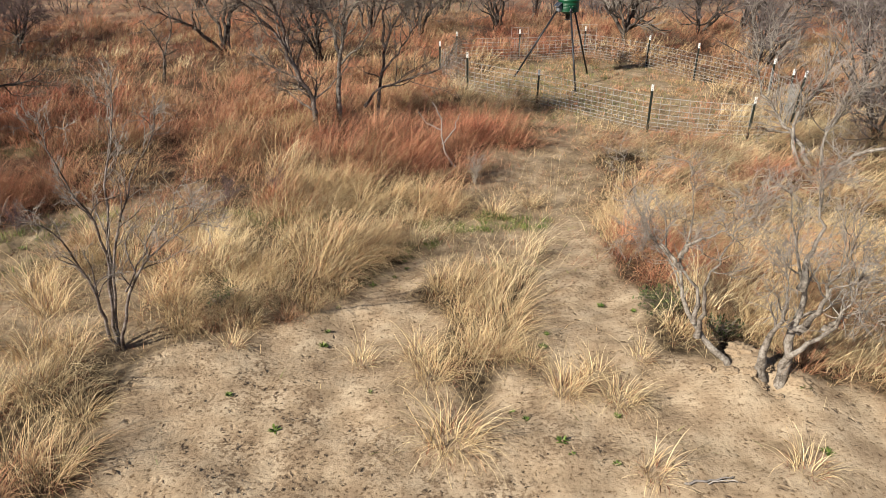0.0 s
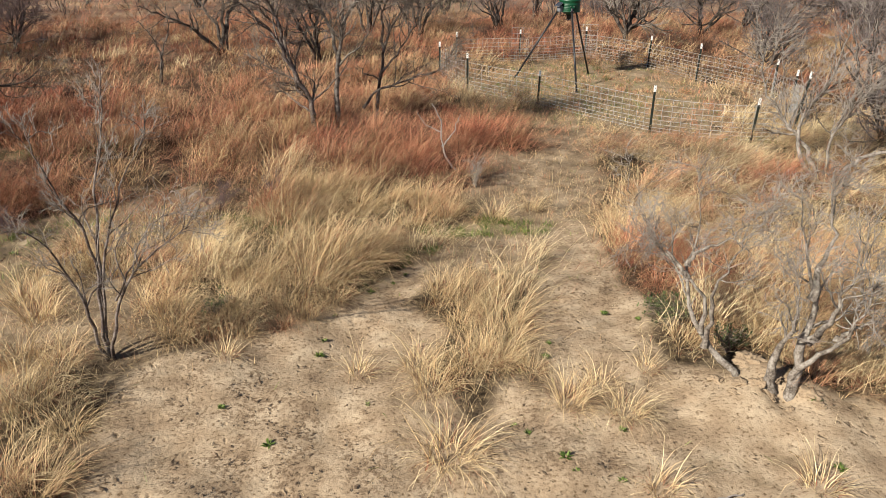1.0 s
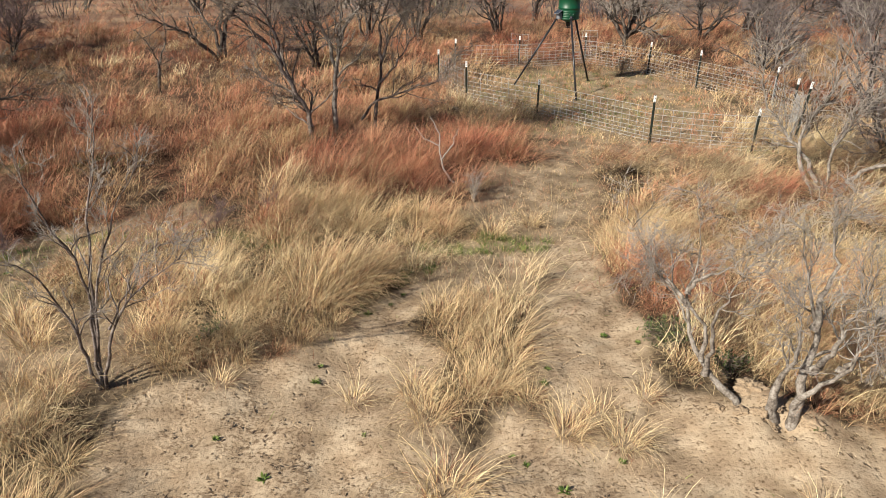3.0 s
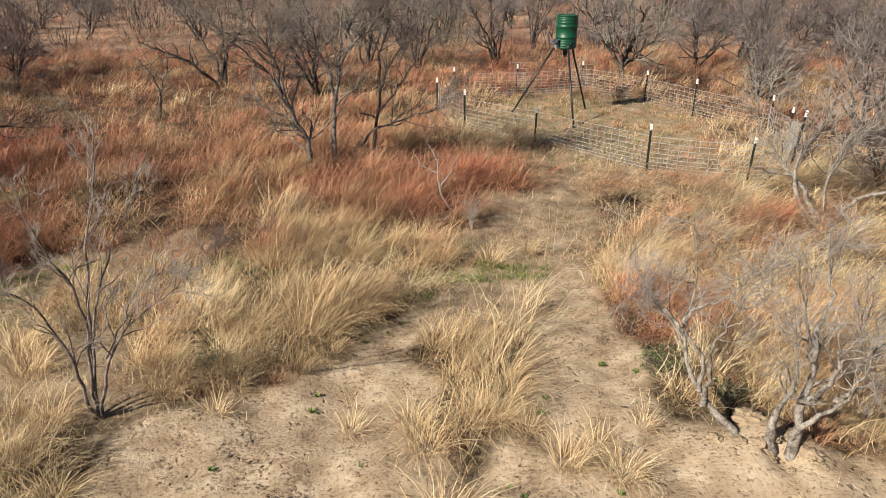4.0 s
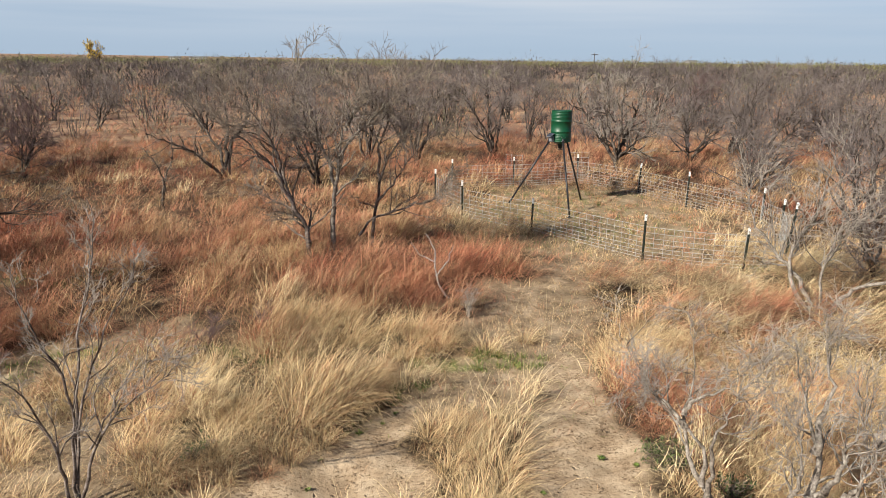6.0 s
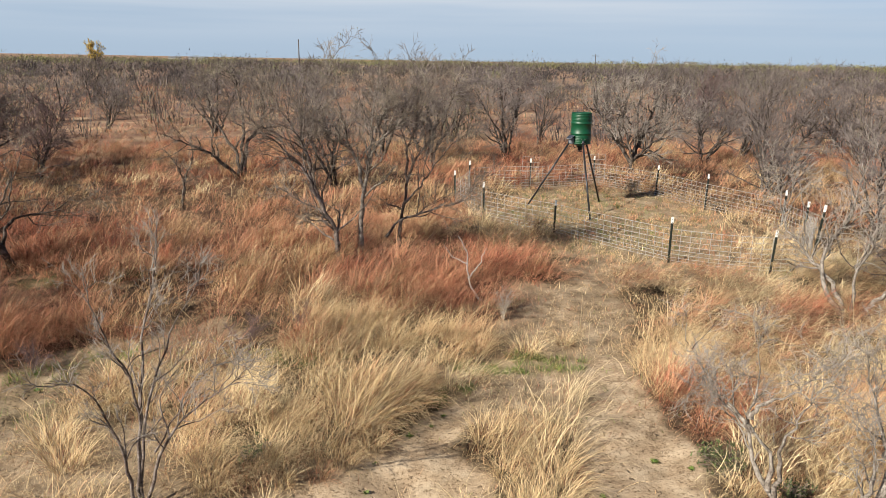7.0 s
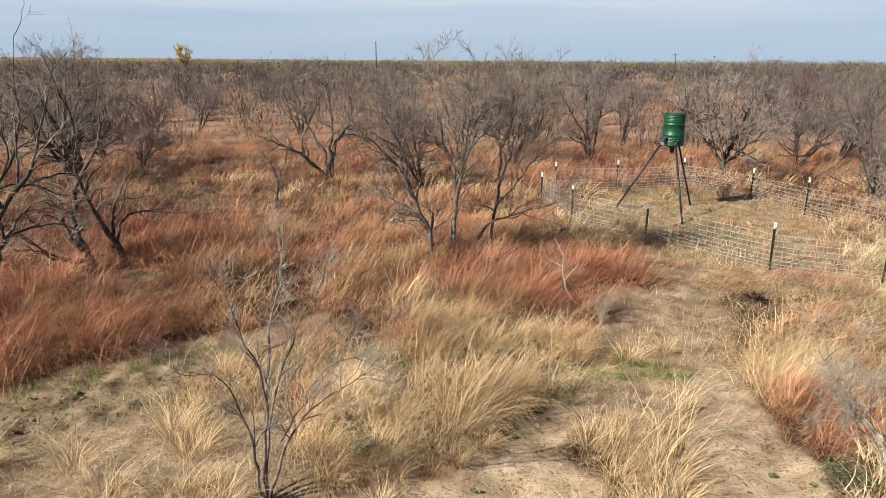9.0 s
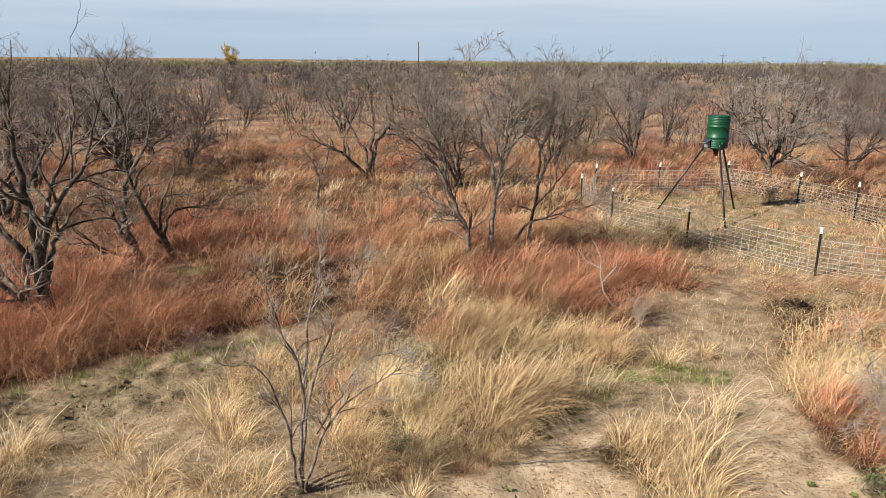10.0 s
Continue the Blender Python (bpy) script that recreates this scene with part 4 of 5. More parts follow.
plant("mesquite_tree", tree_parts("mesq_i", [
    [(-0.03, 0), (-0.06, 0.21), (-0.58, 0.83), (-1.45, 1.34), (-2.29, 1.75)], [(0.03, 0), (0, 1), (-0.66, 1.98), (-0.92, 3.11)], [(0.1, 0), (0.29, 1.19), (1.02, 2.14), (0.93, 3.47)], [(0.03, 0), (0.19, 0.99), (0.29, 2.34), (0.02, 3.65)]],
    0.085, M_BARK_DARK, M_TWIG, 29, SPREAD, 0.03, twig_size=0.0055), facing(-7.5, 24, eye5), "spreading bare mesquite in rust-coloured grass", group="mesquite trees")
plant("sapling", tree_parts("sapl", [[(0, 0), (0, 0.37), (0.09, 1.01), (-0.12, 1.49), (-0.37, 1.81)], [(0, 0), (0, 0.37), (0.12, 0.93), (0.39, 1.46), (0.37, 2.01)]],
    0.035, M_BARK_DARK, M_TWIG, 30, [(8, 0.3, 0.5, 0.7, 0.04, 6, 0.2), (5, 0.2, 0.25, 0.8, 0.04, 4, 0.2)], 0.02), facing(-7.8, 19, eye5), "thin bare mesquite sapling in tall grass", "sapling")
plant("dead_branch", [("limb", tube_mesh("dead_limb", [(stem_line([(0.03, 0.0), (-0.15, 0.13), (-0.28, 0.49), (-0.25, 0.85), (-0.43, 1.15)], 13, np.random.default_rng(5), 0.012)[None], np.linspace(0.022, 0.006, 13)[None], 7),
    (stem_line([(-0.26, 0.45), (-0.05, 0.7), (0.05, 1.0)], 13, np.random.default_rng(6), 0.012)[None], np.linspace(0.012, 0.004, 13)[None], 6),
    (stem_line([(-0.26, 0.7), (-0.5, 0.8), (-0.7, 1.05)], 13, np.random.default_rng(7), 0.012)[None], np.linspace(0.011, 0.003, 13)[None], 6)]), M_DEAD)],
    facing(0.0, 11.3, (-0.56, -0.75)), "bleached dead branch propped against red grass", "branch")

# ---------------------------------------------------------------- trees further off
def random_tree(name, seed, height, width, count, trunk, levels, bark, twig, leaves=None, twig_size=0.0068):
    g = np.random.default_rng(seed)
    stems = []
    for k in range(count):
        u = g.uniform(-1, 1) * width * 0.5 if count > 1 else 0.1
        top = height * g.uniform(0.72, 1.0) * (1 - 0.25 * abs(u) / (width * 0.5 + 1e-6))
        kink = g.uniform(-0.25, 0.25)
        stems.append([(0.08 * u, -0.05), (0.16 * u + kink * 0.3, 0.2 * top), (0.5 * u + kink, 0.55 * top), (u, top)])
    return tree_parts(name, stems, trunk, bark, twig, seed, levels, 0.03, 6, leaves, twig_size, spurs=1)


FARTREE = [(10, 0.2, 1.5, 0.85, 0.03, 7, 0.2), (7, 0.25, 0.75, 0.75, 0.03, 4, 0.2), (4, 0.3, 0.36, 0.7, 0.03, 2, 0.12)]
kinds = [
    random_tree("far_a", 41, 3.9, 4.2, 5, 0.075, FARTREE, M_BARK_DARK, M_TWIG_FAR),
    random_tree("far_b", 42, 3.6, 4.6, 5, 0.07, FARTREE, M_BARK_DARK, M_TWIG_FAR, (M_OLIVE, 0.08, 0.08)),
    random_tree("far_c", 43, 4.3, 3.6, 5, 0.075, FARTREE, M_BARK_DARK, M_TWIG_FAR),
    random_tree("far_d", 44, 3.1, 4.8, 5, 0.065, FARTREE, M_BARK_DARK, M_TWIG_FAR),
    random_tree("far_f", 46, 4.6, 4.6, 6, 0.09, FARTREE, M_BARK_DARK, M_TWIG_FAR, (M_OLIVE, 0.45, 0.07)),
    random_tree("far_e", 45, 2.6, 3.2, 5, 0.04, FARTREE, M_BARK_DARK, M_TWIG_MAUVE),
    random_tree("far_g", 47, 3.8, 4.4, 5, 0.075, FARTREE, M_BARK_DARK, M_TWIG_FAR, (M_RUSTLEAF, 0.3, 0.06)),
]
far_label = ["bare grey-brown mesquite with a domed crown", "bare mesquite still holding a few olive leaves", "tall pale bare mesquite tree", "low spreading bare mesquite", "tall mesquite still holding dark olive leaves", "dark mauve leafless thicket", "mesquite with rusty brown leaves in its crown"]
# kind, x, y, turn, size
SOWN = [(2, -2.8, 28.5, 20, 1.0), (0, -0.8, 27.6, 110, 1.0), (0, 2.5, 28.8, 200, 1.0), (3, 10.6, 28.4, 40, 1.05), (1, 13.2, 30.5, 310, 1.1), (3, 9.6, 20.6, 75, 0.85), (6, 11.5, 24.5, 150, 1.0),
        (3, 8.3, 12.2, 15, 0.62), (0, 9.6, 15.0, 240, 0.75), (1, 12.3, 18.5, 20, 0.9), (0, -31.7, 66.2, 0, 1.1), (5, -14.2, 23.5, 60, 1.0), (5, -16.5, 25.5, 160, 1.2), (4, -14.7, 21.0, 200, 1.0), (4, -17.4, 24.0, 30, 1.05),
        (0, -14.9, 15.4, 320, 1.05), (1, -17.5, 19.8, 100, 1.1), (0, 5.0, 36, 20, 0.9), (3, -5.5, 34, 130, 1.0), (2, 0.5, 37, 240, 1.05), (0, 17.0, 27.5, 80, 1.0), (3, 16.0, 34, 10, 1.1), (1, 9.5, 37.0, 190, 1.0),
        (0, -12.0, 37, 290, 1.0), (1, -19.0, 40, 10, 0.9), (3, 20.5, 35.0, 220, 1.0), (2, -23.0, 33.0, 120, 1.2), (0, 13.5, 42.0, 60, 1.1), (3, -1.5, 44, 330, 1.1), (1, -9.0, 46, 30, 1.1), (0, 24, 44, 90, 1.1), (2, 5.2, 47, 150, 1.0),
        (3, -25.0, 47.0, 250, 1.1), (5, 18.5, 49.0, 10, 1.3), (1, -4.0, 22.8, 200, 0.9)]
for k, x, y, turn, size in SOWN:
    m = pose(x, y, float(ground_z(x, y)) - 0.05, 0, 0, turn) @ Matrix.Scale(size, 4)
    ob = plant("mesquite_tree", kinds[k], m, far_label[k], group="mesquite trees")

# ---------------------------------------------------------------- woods and distance
def far_woods(seed, near, far, count, slivers, size, length, width, tones, wide, even=0.0):
    """Thickets seen from afar: domed crowns of many small twig tufts, each on a few bare trunks."""
    g = np.random.default_rng(seed)
    r = np.sqrt(g.uniform(near ** 2, far ** 2, count))
    a = g.uniform(radians(-50), radians(42), count)
    cx, cy = -1 + r * np.sin(a), r * np.cos(a)
    keep = (W_WIDE(cx / 3, cy / 3) + g.uniform(-0.5, 0.7, count)) > -0.15
    cx, cy = cx[keep], cy[keep]
    n = len(cx)
    h = g.uniform(0.6, 1.15, n) * np.clip(1 + 0.4 * W_WIDE(cx / 7, cy / 7), 0.6, 1.5) * np.where(g.random(n) < 0.03, 1.25, 1)
    h = size * (h * (1 - even) + even)
    base = ground_z(cx, cy)
    who = np.repeat(np.arange(n), slivers)
    m = len(who)
    d = g.normal(0, 1, (m, 3))
    d[:, 2] = np.abs(d[:, 2])
    d /= np.linalg.norm(d, axis=1, keepdims=True)
    d *= (g.random(m) ** 0.45 * (0.8 + 0.2 * np.sin(3 * np.arctan2(d[:, 1], d[:, 0]) + who)))[:, None]
    root = np.stack([cx[who] + d[:, 0] * h[who] * wide * 0.5, cy[who] + d[:, 1] * h[who] * wide * 0.5, base[who] + h[who] * (0.12 + 0.74 * d[:, 2])], 1)
    tone = np.clip(g.choice(tones, n)[who] + g.normal(0, 0.07, m), 0, 1)
    out = np.arctan2(d[:, 1], d[:, 0]) + g.normal(0, 0.6, m)
    sets = [blades(root, out, g.uniform(0.1, 1.9, m), np.zeros(m), length * g.uniform(0.5, 1.3, m), width * g.uniform(0.6, 1.4, m), 1, tone, g, g.integers(1, 3, m))]
    for k in range(4):
        sets.append(blades(np.stack([cx, cy, base - 0.1], 1), g.uniform(0, 6.28, n), g.uniform(0.1, 0.6, n), g.uniform(-0.4, 0.8, n), h * 0.55, np.maximum(width * 1.1, 0.045) * g.uniform(0.5, 1.2, n), 3, np.full(n, 0.05), g))
    return joined(sets)


def joined(sets):
    vs, qs, ts, tn, at = [], [], [], [], 0
    for v, q, t, k in sets:
        vs.append(v), tn.append(k), ts.append(t + at)
        if q is not None:
            qs.append(q + at)
        at += len(v)
    return np.concatenate(vs), np.concatenate(qs) if qs else None, np.concatenate(ts), np.concatenate(tn)


def stuff(name, data, mat, label, category):
    return tagged(part(name, fast_mesh(name, *data), mat), label, category, kind="stuff")


stuff("mesquite_brush", far_woods(61, 33, 130, 1300, 220, 3.0, 0.6, 0.04, (0.1, 0.2, 0.3, 0.42, 0.55), 1.6), M_FARWOOD, "leafless grey-brown mesquite brush across the flats", "brush")
stuff("far_woods", far_woods(62, 115, 330, 1700, 165, 4.7, 0.65, 0.2, (0.08, 0.18, 0.28, 0.4, 0.6), 1.9), M_FARWOOD, "grey mesquite woods in the distance", "woods")
stuff("horizon_woods", far_woods(63, 300, 900, 2100, 200, 6.9, 0.65, 0.5, (0.35, 0.5, 0.6, 0.68, 0.76, 0.86), 2.8, 0.65), M_FARWOOD, "olive-green tree line along the horizon", "woods")

crown = random_tree("cotton", 71, 9.6, 8.5, 6, 0.22, [(9, 0.3, 3.0, 0.6, 0.06, 5, 0.2), (6, 0.2, 1.2, 0.7, 0.05, 3, 0.2), (4, 0.2, 0.6, 0.8, 0.05, 2, 0.2)], M_BARK_DARK, M_TWIG, (M_YELLOW, 0.6, 0.7), 0.03)
plant("yellow_tree", crown, pose(-112, 249, float(ground_z(-112, 249))), "tree in yellow autumn leaf above the brush")


def utility_pole(x, y, h, arms, turn):
    ob = thing("utility_pole", pose(x, y, float(ground_z(x, y)) - 0.3, 0, 0, turn), "dark wooden utility pole with a crossarm, far off", "utility pole", "power line poles")
    part("pole", rod((0, 0, 0), (0, 0, h), 0.15, 10, 0.10), M_POLE, ob)
    if arms:
        part("crossarm", box(2.6, 0.14, 0.16, Matrix.Translation((0, -0.16, h - 0.7)), 0.01), M_POLE, ob)
        for dx in (-1.2, 0, 1.2):
            part("insulator", rod((dx, -0.16, h - 0.62), (dx, -0.16, h - 0.35), 0.06, 8), M_WHITE, ob)


utility_pole(59.3, 250, 7.9, True, 15)
utility_pole(140, 480, 9.0, True, 15)
utility_pole(-28.5, 160, 8.6, False, 0)


def far_house(x, y, sx, sy, h, turn):
    ob = thing("far_building", pose(x, y, float(ground_z(x, y)), 0, 0, turn), "small white building on the horizon", "building", "buildings on the horizon")
    part("wall", box(sx, sy, h, Matrix.Translation((0, 0, h / 2)), 0.02), M_WHITE, ob)
    bm = bmesh.new()
    a, b, r = sx / 2 + 0.4, sy / 2 + 0.4, h * 0.4
    v = [bm.verts.new(p) for p in ((-a, -b, h), (a, -b, h), (a, b, h), (-a, b, h), (-a, 0, h + r), (a, 0, h + r))]
    for f in ((0, 1, 5, 4), (2, 3, 4, 5), (0, 4, 3), (1, 2, 5), (3, 2, 1, 0)):
        bm.faces.new([v[i] for i in f])
    part("roof", bm, M_ALU, ob)


far_house(330, 880, 12, 8, 5.5, 20)
far_house(-279, 900, 22, 9, 4.6, 0)
far_house(-310, 905, 14, 9, 4.2, 10)

# ---------------------------------------------------------------- grass
EYE = (-1.0, -0.4)


def wedge(g, count, near, far):
    """Random places in the stretch of land before the camera's line, by distance."""
    r = np.sqrt(g.uniform(near ** 2, far ** 2, count))
    side = np.radians(np.clip(12 - r, 0, 9) * 2.2)
    a = g.uniform(0, 1, count) * (radians(87) + 2 * side) - radians(49) - side
    return EYE[0] + r * np.sin(a), EYE[1] + r * np.cos(a)


def dry_tone(x, y, g, jitter):
    r = rust(x, y)
    t = 0.87 - 0.52 * r + 0.10 * W_TONE(x, y) + 0.05 * W_EDGE(x, y) + g.normal(0, jitter, np.shape(x))
    return np.where(g.random(np.shape(x)) < 0.10, t * 0.45, t)


def tall_grass(seed, near, far, heaps, clumps, per, length, width, segs, spread):
    """Matted heaps of long grass that drape outwards and down the wind, with hollows between them."""
    g = np.random.default_rng(seed)
    mx, my = wedge(g, heaps, near, far)
    keep = g.random(heaps) > np.maximum(np.maximum(bare(mx, my) * 1.05, 1.02 * short(mx, my)), np.maximum(trail(mx, my), step(0.12, -0.3, W_HOLLOW(mx, my)) * (1 - 0.85 * step(14, 20, my))))
    mx, my = mx[keep], my[keep]
    n = len(mx)
    reach = spread * g.uniform(0.55, 1.35, n)
    high = g.uniform(0.08, 0.6, n) * np.minimum(reach / 0.5, 1.2)
    size = g.uniform(0.65, 1.2, n) * (0.85 + 0.3 * rust(mx, my))
    htone = dry_tone(mx, my, g, 0.16)
    faded = g.normal(1.7, 0.75, n)
    wind = g.normal(-0.25, 0.35, n) + 0.5 * W_TONE(mx, my)
    of = np.repeat(np.arange(n), clumps)
    c = len(of)
    ca, cr = g.uniform(0, 6.283, c), np.sqrt(g.random(c))
    ctone = htone[of] + g.normal(0, 0.06, c)
    who = np.repeat(np.arange(c), per)
    m = len(who)
    hw = of[who]
    x = mx[hw] + reach[hw] * cr[who] * np.cos(ca[who]) + g.normal(0, 0.05 + 0.06 * spread, m)
    y = my[hw] + reach[hw] * cr[who] * np.sin(ca[who]) + g.normal(0, 0.05 + 0.06 * spread, m)
    z = ground_z(x, y) + high[hw] * np.clip(1 - cr[who] ** 2, 0, 1) * 0.8 - 0.01
    ok = g.random(m) > bare(x, y) * 0.9
    who, hw, x, y, z = who[ok], hw[ok], x[ok], y[ok], z[ok]
    m = len(x)
    push = 0.35 + 0.8 * cr[who]
    az = np.arctan2(push * np.sin(ca[who]) + 1.0 * np.sin(wind[hw]) + g.normal(0, 0.7, m), push * np.cos(ca[who]) + 1.0 * np.cos(wind[hw]) + g.normal(0, 0.7, m))
    flat = step(1.0, 2.2, x) * step(15, 12.5, y) * step(7.5, 8.5, y)
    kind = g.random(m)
    top, shaded_thatch = kind < 0.40, kind > 0.70
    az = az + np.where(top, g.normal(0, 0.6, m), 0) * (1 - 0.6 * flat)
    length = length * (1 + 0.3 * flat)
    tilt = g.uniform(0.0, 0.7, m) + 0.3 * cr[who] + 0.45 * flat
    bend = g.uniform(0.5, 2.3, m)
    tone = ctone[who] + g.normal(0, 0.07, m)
    # Lower blades and brown thatch get darker colours, painting shade inside the heap.
    tone = np.clip(np.where(shaded_thatch, 0.10 + 0.12 * tone + g.normal(0, 0.05, m), tone), 0, 1)
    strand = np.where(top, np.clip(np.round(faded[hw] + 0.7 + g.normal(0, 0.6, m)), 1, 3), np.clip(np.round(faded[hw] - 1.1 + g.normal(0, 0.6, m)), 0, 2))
    width = width * np.where(top, 1.35, 0.95)
    length = length * np.where(top, 1.1, np.where(shaded_thatch, 0.55, 0.88))
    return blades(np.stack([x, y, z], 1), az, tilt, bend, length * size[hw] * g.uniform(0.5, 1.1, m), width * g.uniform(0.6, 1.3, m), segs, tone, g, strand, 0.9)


def short_grass(seed, near, far, count, length, width):
    """Short dead stubble and fallen stalks between the clumps."""
    g = np.random.default_rng(seed)
    x, y = wedge(g, count, near, far)
    b = bare(x, y)
    keep = g.random(count) > np.minimum(np.maximum(b * 1.1, np.maximum(0.9 * trail(x, y), 0.75 * (1 - short(x, y)) * step(-0.1, -0.5, W_HOLLOW(x, y)) + 0.3 * (1 - short(x, y)))), 0.985)
    x, y = x[keep], y[keep]
    n = len(x)
    root = np.stack([x, y, ground_z(x, y) - 0.005], 1)
    tone = np.clip(dry_tone(x, y, g, 0.12) - 0.06, 0, 1)
    return blades(root, g.uniform(0, 6.283, n), g.uniform(0.2, 1.45, n), g.uniform(0, 0.9, n), length * g.uniform(0.4, 1.3, n), width * g.uniform(0.6, 1.3, n), 2, tone, g, g.integers(0, 4, n))


def green_grass(seed, near, far, count, thick=1.0):
    g = np.random.default_rng(seed)
    x, y = wedge(g, count, near, far)
    keep = g.random(count) < (green(x, y) * (1 - 0.8 * bare(x, y)) + 0.012) * (1 - 0.9 * trail(x, y)) * thick * step(-0.5, 0.6, W_GAP(x * 2, y * 2))
    x, y = x[keep], y[keep]
    n = len(x)
    root = np.stack([x, y, ground_z(x, y) - 0.005], 1)
    return blades(root, g.uniform(0, 6.283, n), g.uniform(0.1, 1.2, n), g.uniform(0, 0.8, n), g.uniform(0.05, 0.16, n), g.uniform(0.004, 0.009, n), 2, np.clip(g.normal(0.5, 0.25, n), 0, 1), g)


stuff("stubble", short_grass(81, 3.2, 12, 52000, 0.15, 0.0045), M_GRASS, "short dead grass stubble and fallen stalks", "grass")
stuff("stubble", short_grass(82, 12, 26, 46000, 0.16, 0.009), M_GRASS, "short dry grass round the feeder", "grass")
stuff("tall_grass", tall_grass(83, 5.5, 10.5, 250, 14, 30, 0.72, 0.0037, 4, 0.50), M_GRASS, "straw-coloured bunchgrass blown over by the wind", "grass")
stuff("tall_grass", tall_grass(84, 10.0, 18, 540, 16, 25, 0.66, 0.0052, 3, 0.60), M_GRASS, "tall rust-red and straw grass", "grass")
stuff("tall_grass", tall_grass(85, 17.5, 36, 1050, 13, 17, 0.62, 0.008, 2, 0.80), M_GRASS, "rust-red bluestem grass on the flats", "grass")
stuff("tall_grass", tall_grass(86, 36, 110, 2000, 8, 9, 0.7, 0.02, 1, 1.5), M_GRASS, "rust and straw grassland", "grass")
def pen_grass(seed, count):
    """Ankle-high tan and pinkish grass inside the wire fence, in loose tufts."""
    g = np.random.default_rng(seed)
    cx, cy = g.uniform(-0.5, 9.0, count), g.uniform(12.6, 24.0, count)
    keep = (patch(cx, cy, 4.3, 18.2, 4.9, 5.6) > 0.02) & (g.random(count) < 0.55 + 0.5 * W_EDGE(cx, cy))
    cx, cy = cx[keep], cy[keep]
    n = len(cx)
    ct = np.clip(0.58 + 0.13 * W_TONE(cx, cy) + g.normal(0, 0.09, n), 0.35, 0.95)
    ch = g.uniform(0.06, 0.22, n) * (1 + 0.4 * W_GAP(cx, cy))
    who = np.repeat(np.arange(n), 9)
    m = len(who)
    x, y = cx[who] + g.normal(0, 0.07, m), cy[who] + g.normal(0, 0.07, m)
    return blades(np.stack([x, y, ground_z(x, y) - 0.01], 1), g.uniform(0, 6.283, m), g.uniform(0.1, 1.1, m), g.uniform(0.2, 1.3, m), ch[who] * g.uniform(0.6, 1.3, m), g.uniform(0.006, 0.011, m), 2, np.clip(ct[who] + g.normal(0, 0.06, m), 0, 1), g, g.integers(1, 4, n)[who])


stuff("pen_grass", pen_grass(90, 5200), M_GRASS, "short tan and pinkish grass inside the wire fence", "grass")
stuff("green_grass", green_grass(87, 4, 24, 130000), M_GREEN, "low green winter grass in patches", "grass")
stuff("green_grass", green_grass(188, 14.5, 23.5, 110000, 0.8), M_GREEN, "thin olive-green grass inside the wire fence", "grass")
stuff("green_grass", green_grass(187, 7.6, 10.4, 140000, 1.0), M_GREEN, "fresh green grass tuft patches beside the path", "grass")


def stalks(seed, near, far, count, length, width):
    """Single pale stalks that stand out of the grass and lean every way."""
    g = np.random.default_rng(seed)
    x, y = wedge(g, count, near, far)
    keep = g.random(count) > np.maximum(bare(x, y) * 1.2, 0.75 * short(x, y))
    x, y = x[keep], y[keep]
    n = len(x)
    root = np.stack([x, y, ground_z(x, y)], 1)
    tone = np.clip(1.0 - 0.45 * rust(x, y) + g.normal(0, 0.08, n), 0, 1)
    return blades(root, g.normal(-0.2, 1.3, n), g.uniform(0.1, 0.9, n), g.uniform(0, 1.1, n), length * g.uniform(0.6, 1.2, n), width * g.uniform(0.7, 1.3, n), 3, tone, g)


stuff("seed_stalk", stalks(88, 4.5, 11, 1800, 0.75, 0.0044), M_GRASS, "pale dry seed stalks leaning out of the bunchgrass", "grass")
stuff("seed_stalk", stalks(89, 10.5, 24, 1500, 0.75, 0.007), M_GRASS, "pale stalks among the rust-red grass", "grass")


def tussock_mesh(seed, count, length, spread, wind, tone):
    """A fountain of arching blades: bright ones over the top, thinner darkened ones between, short brown thatch at the
    heart. The shade within is painted into these colours.
    """
    g = np.random.default_rng(seed)
    a = g.uniform(0, 6.283, count)
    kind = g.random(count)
    top, shaded_thatch = kind < 0.42, kind > 0.66
    rr = spread * np.where(shaded_thatch, 0.36, 0.26) * np.sqrt(g.random(count))
    root = np.stack([rr * np.cos(a), rr * np.sin(a), np.full(count, -0.02)], 1)
    stray = np.where(top, 0.75, 0.5)
    az = np.arctan2(np.sin(a) + g.normal(0, 1, count) * stray, np.cos(a) + wind + g.normal(0, 1, count) * stray)
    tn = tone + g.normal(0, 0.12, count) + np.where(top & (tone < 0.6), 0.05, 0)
    tn = np.clip(np.where(shaded_thatch, 0.08 + 0.14 * tn + g.normal(0, 0.05, count), tn), 0, 1)
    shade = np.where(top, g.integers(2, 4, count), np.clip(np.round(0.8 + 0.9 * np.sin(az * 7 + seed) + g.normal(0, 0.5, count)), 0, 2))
    reach = length * g.uniform(0.45, 1.15, count) * np.where(shaded_thatch, 0.5, 1.0)
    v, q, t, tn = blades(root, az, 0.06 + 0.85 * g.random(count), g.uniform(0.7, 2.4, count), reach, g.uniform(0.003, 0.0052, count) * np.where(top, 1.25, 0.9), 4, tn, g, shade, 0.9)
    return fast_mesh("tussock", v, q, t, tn)


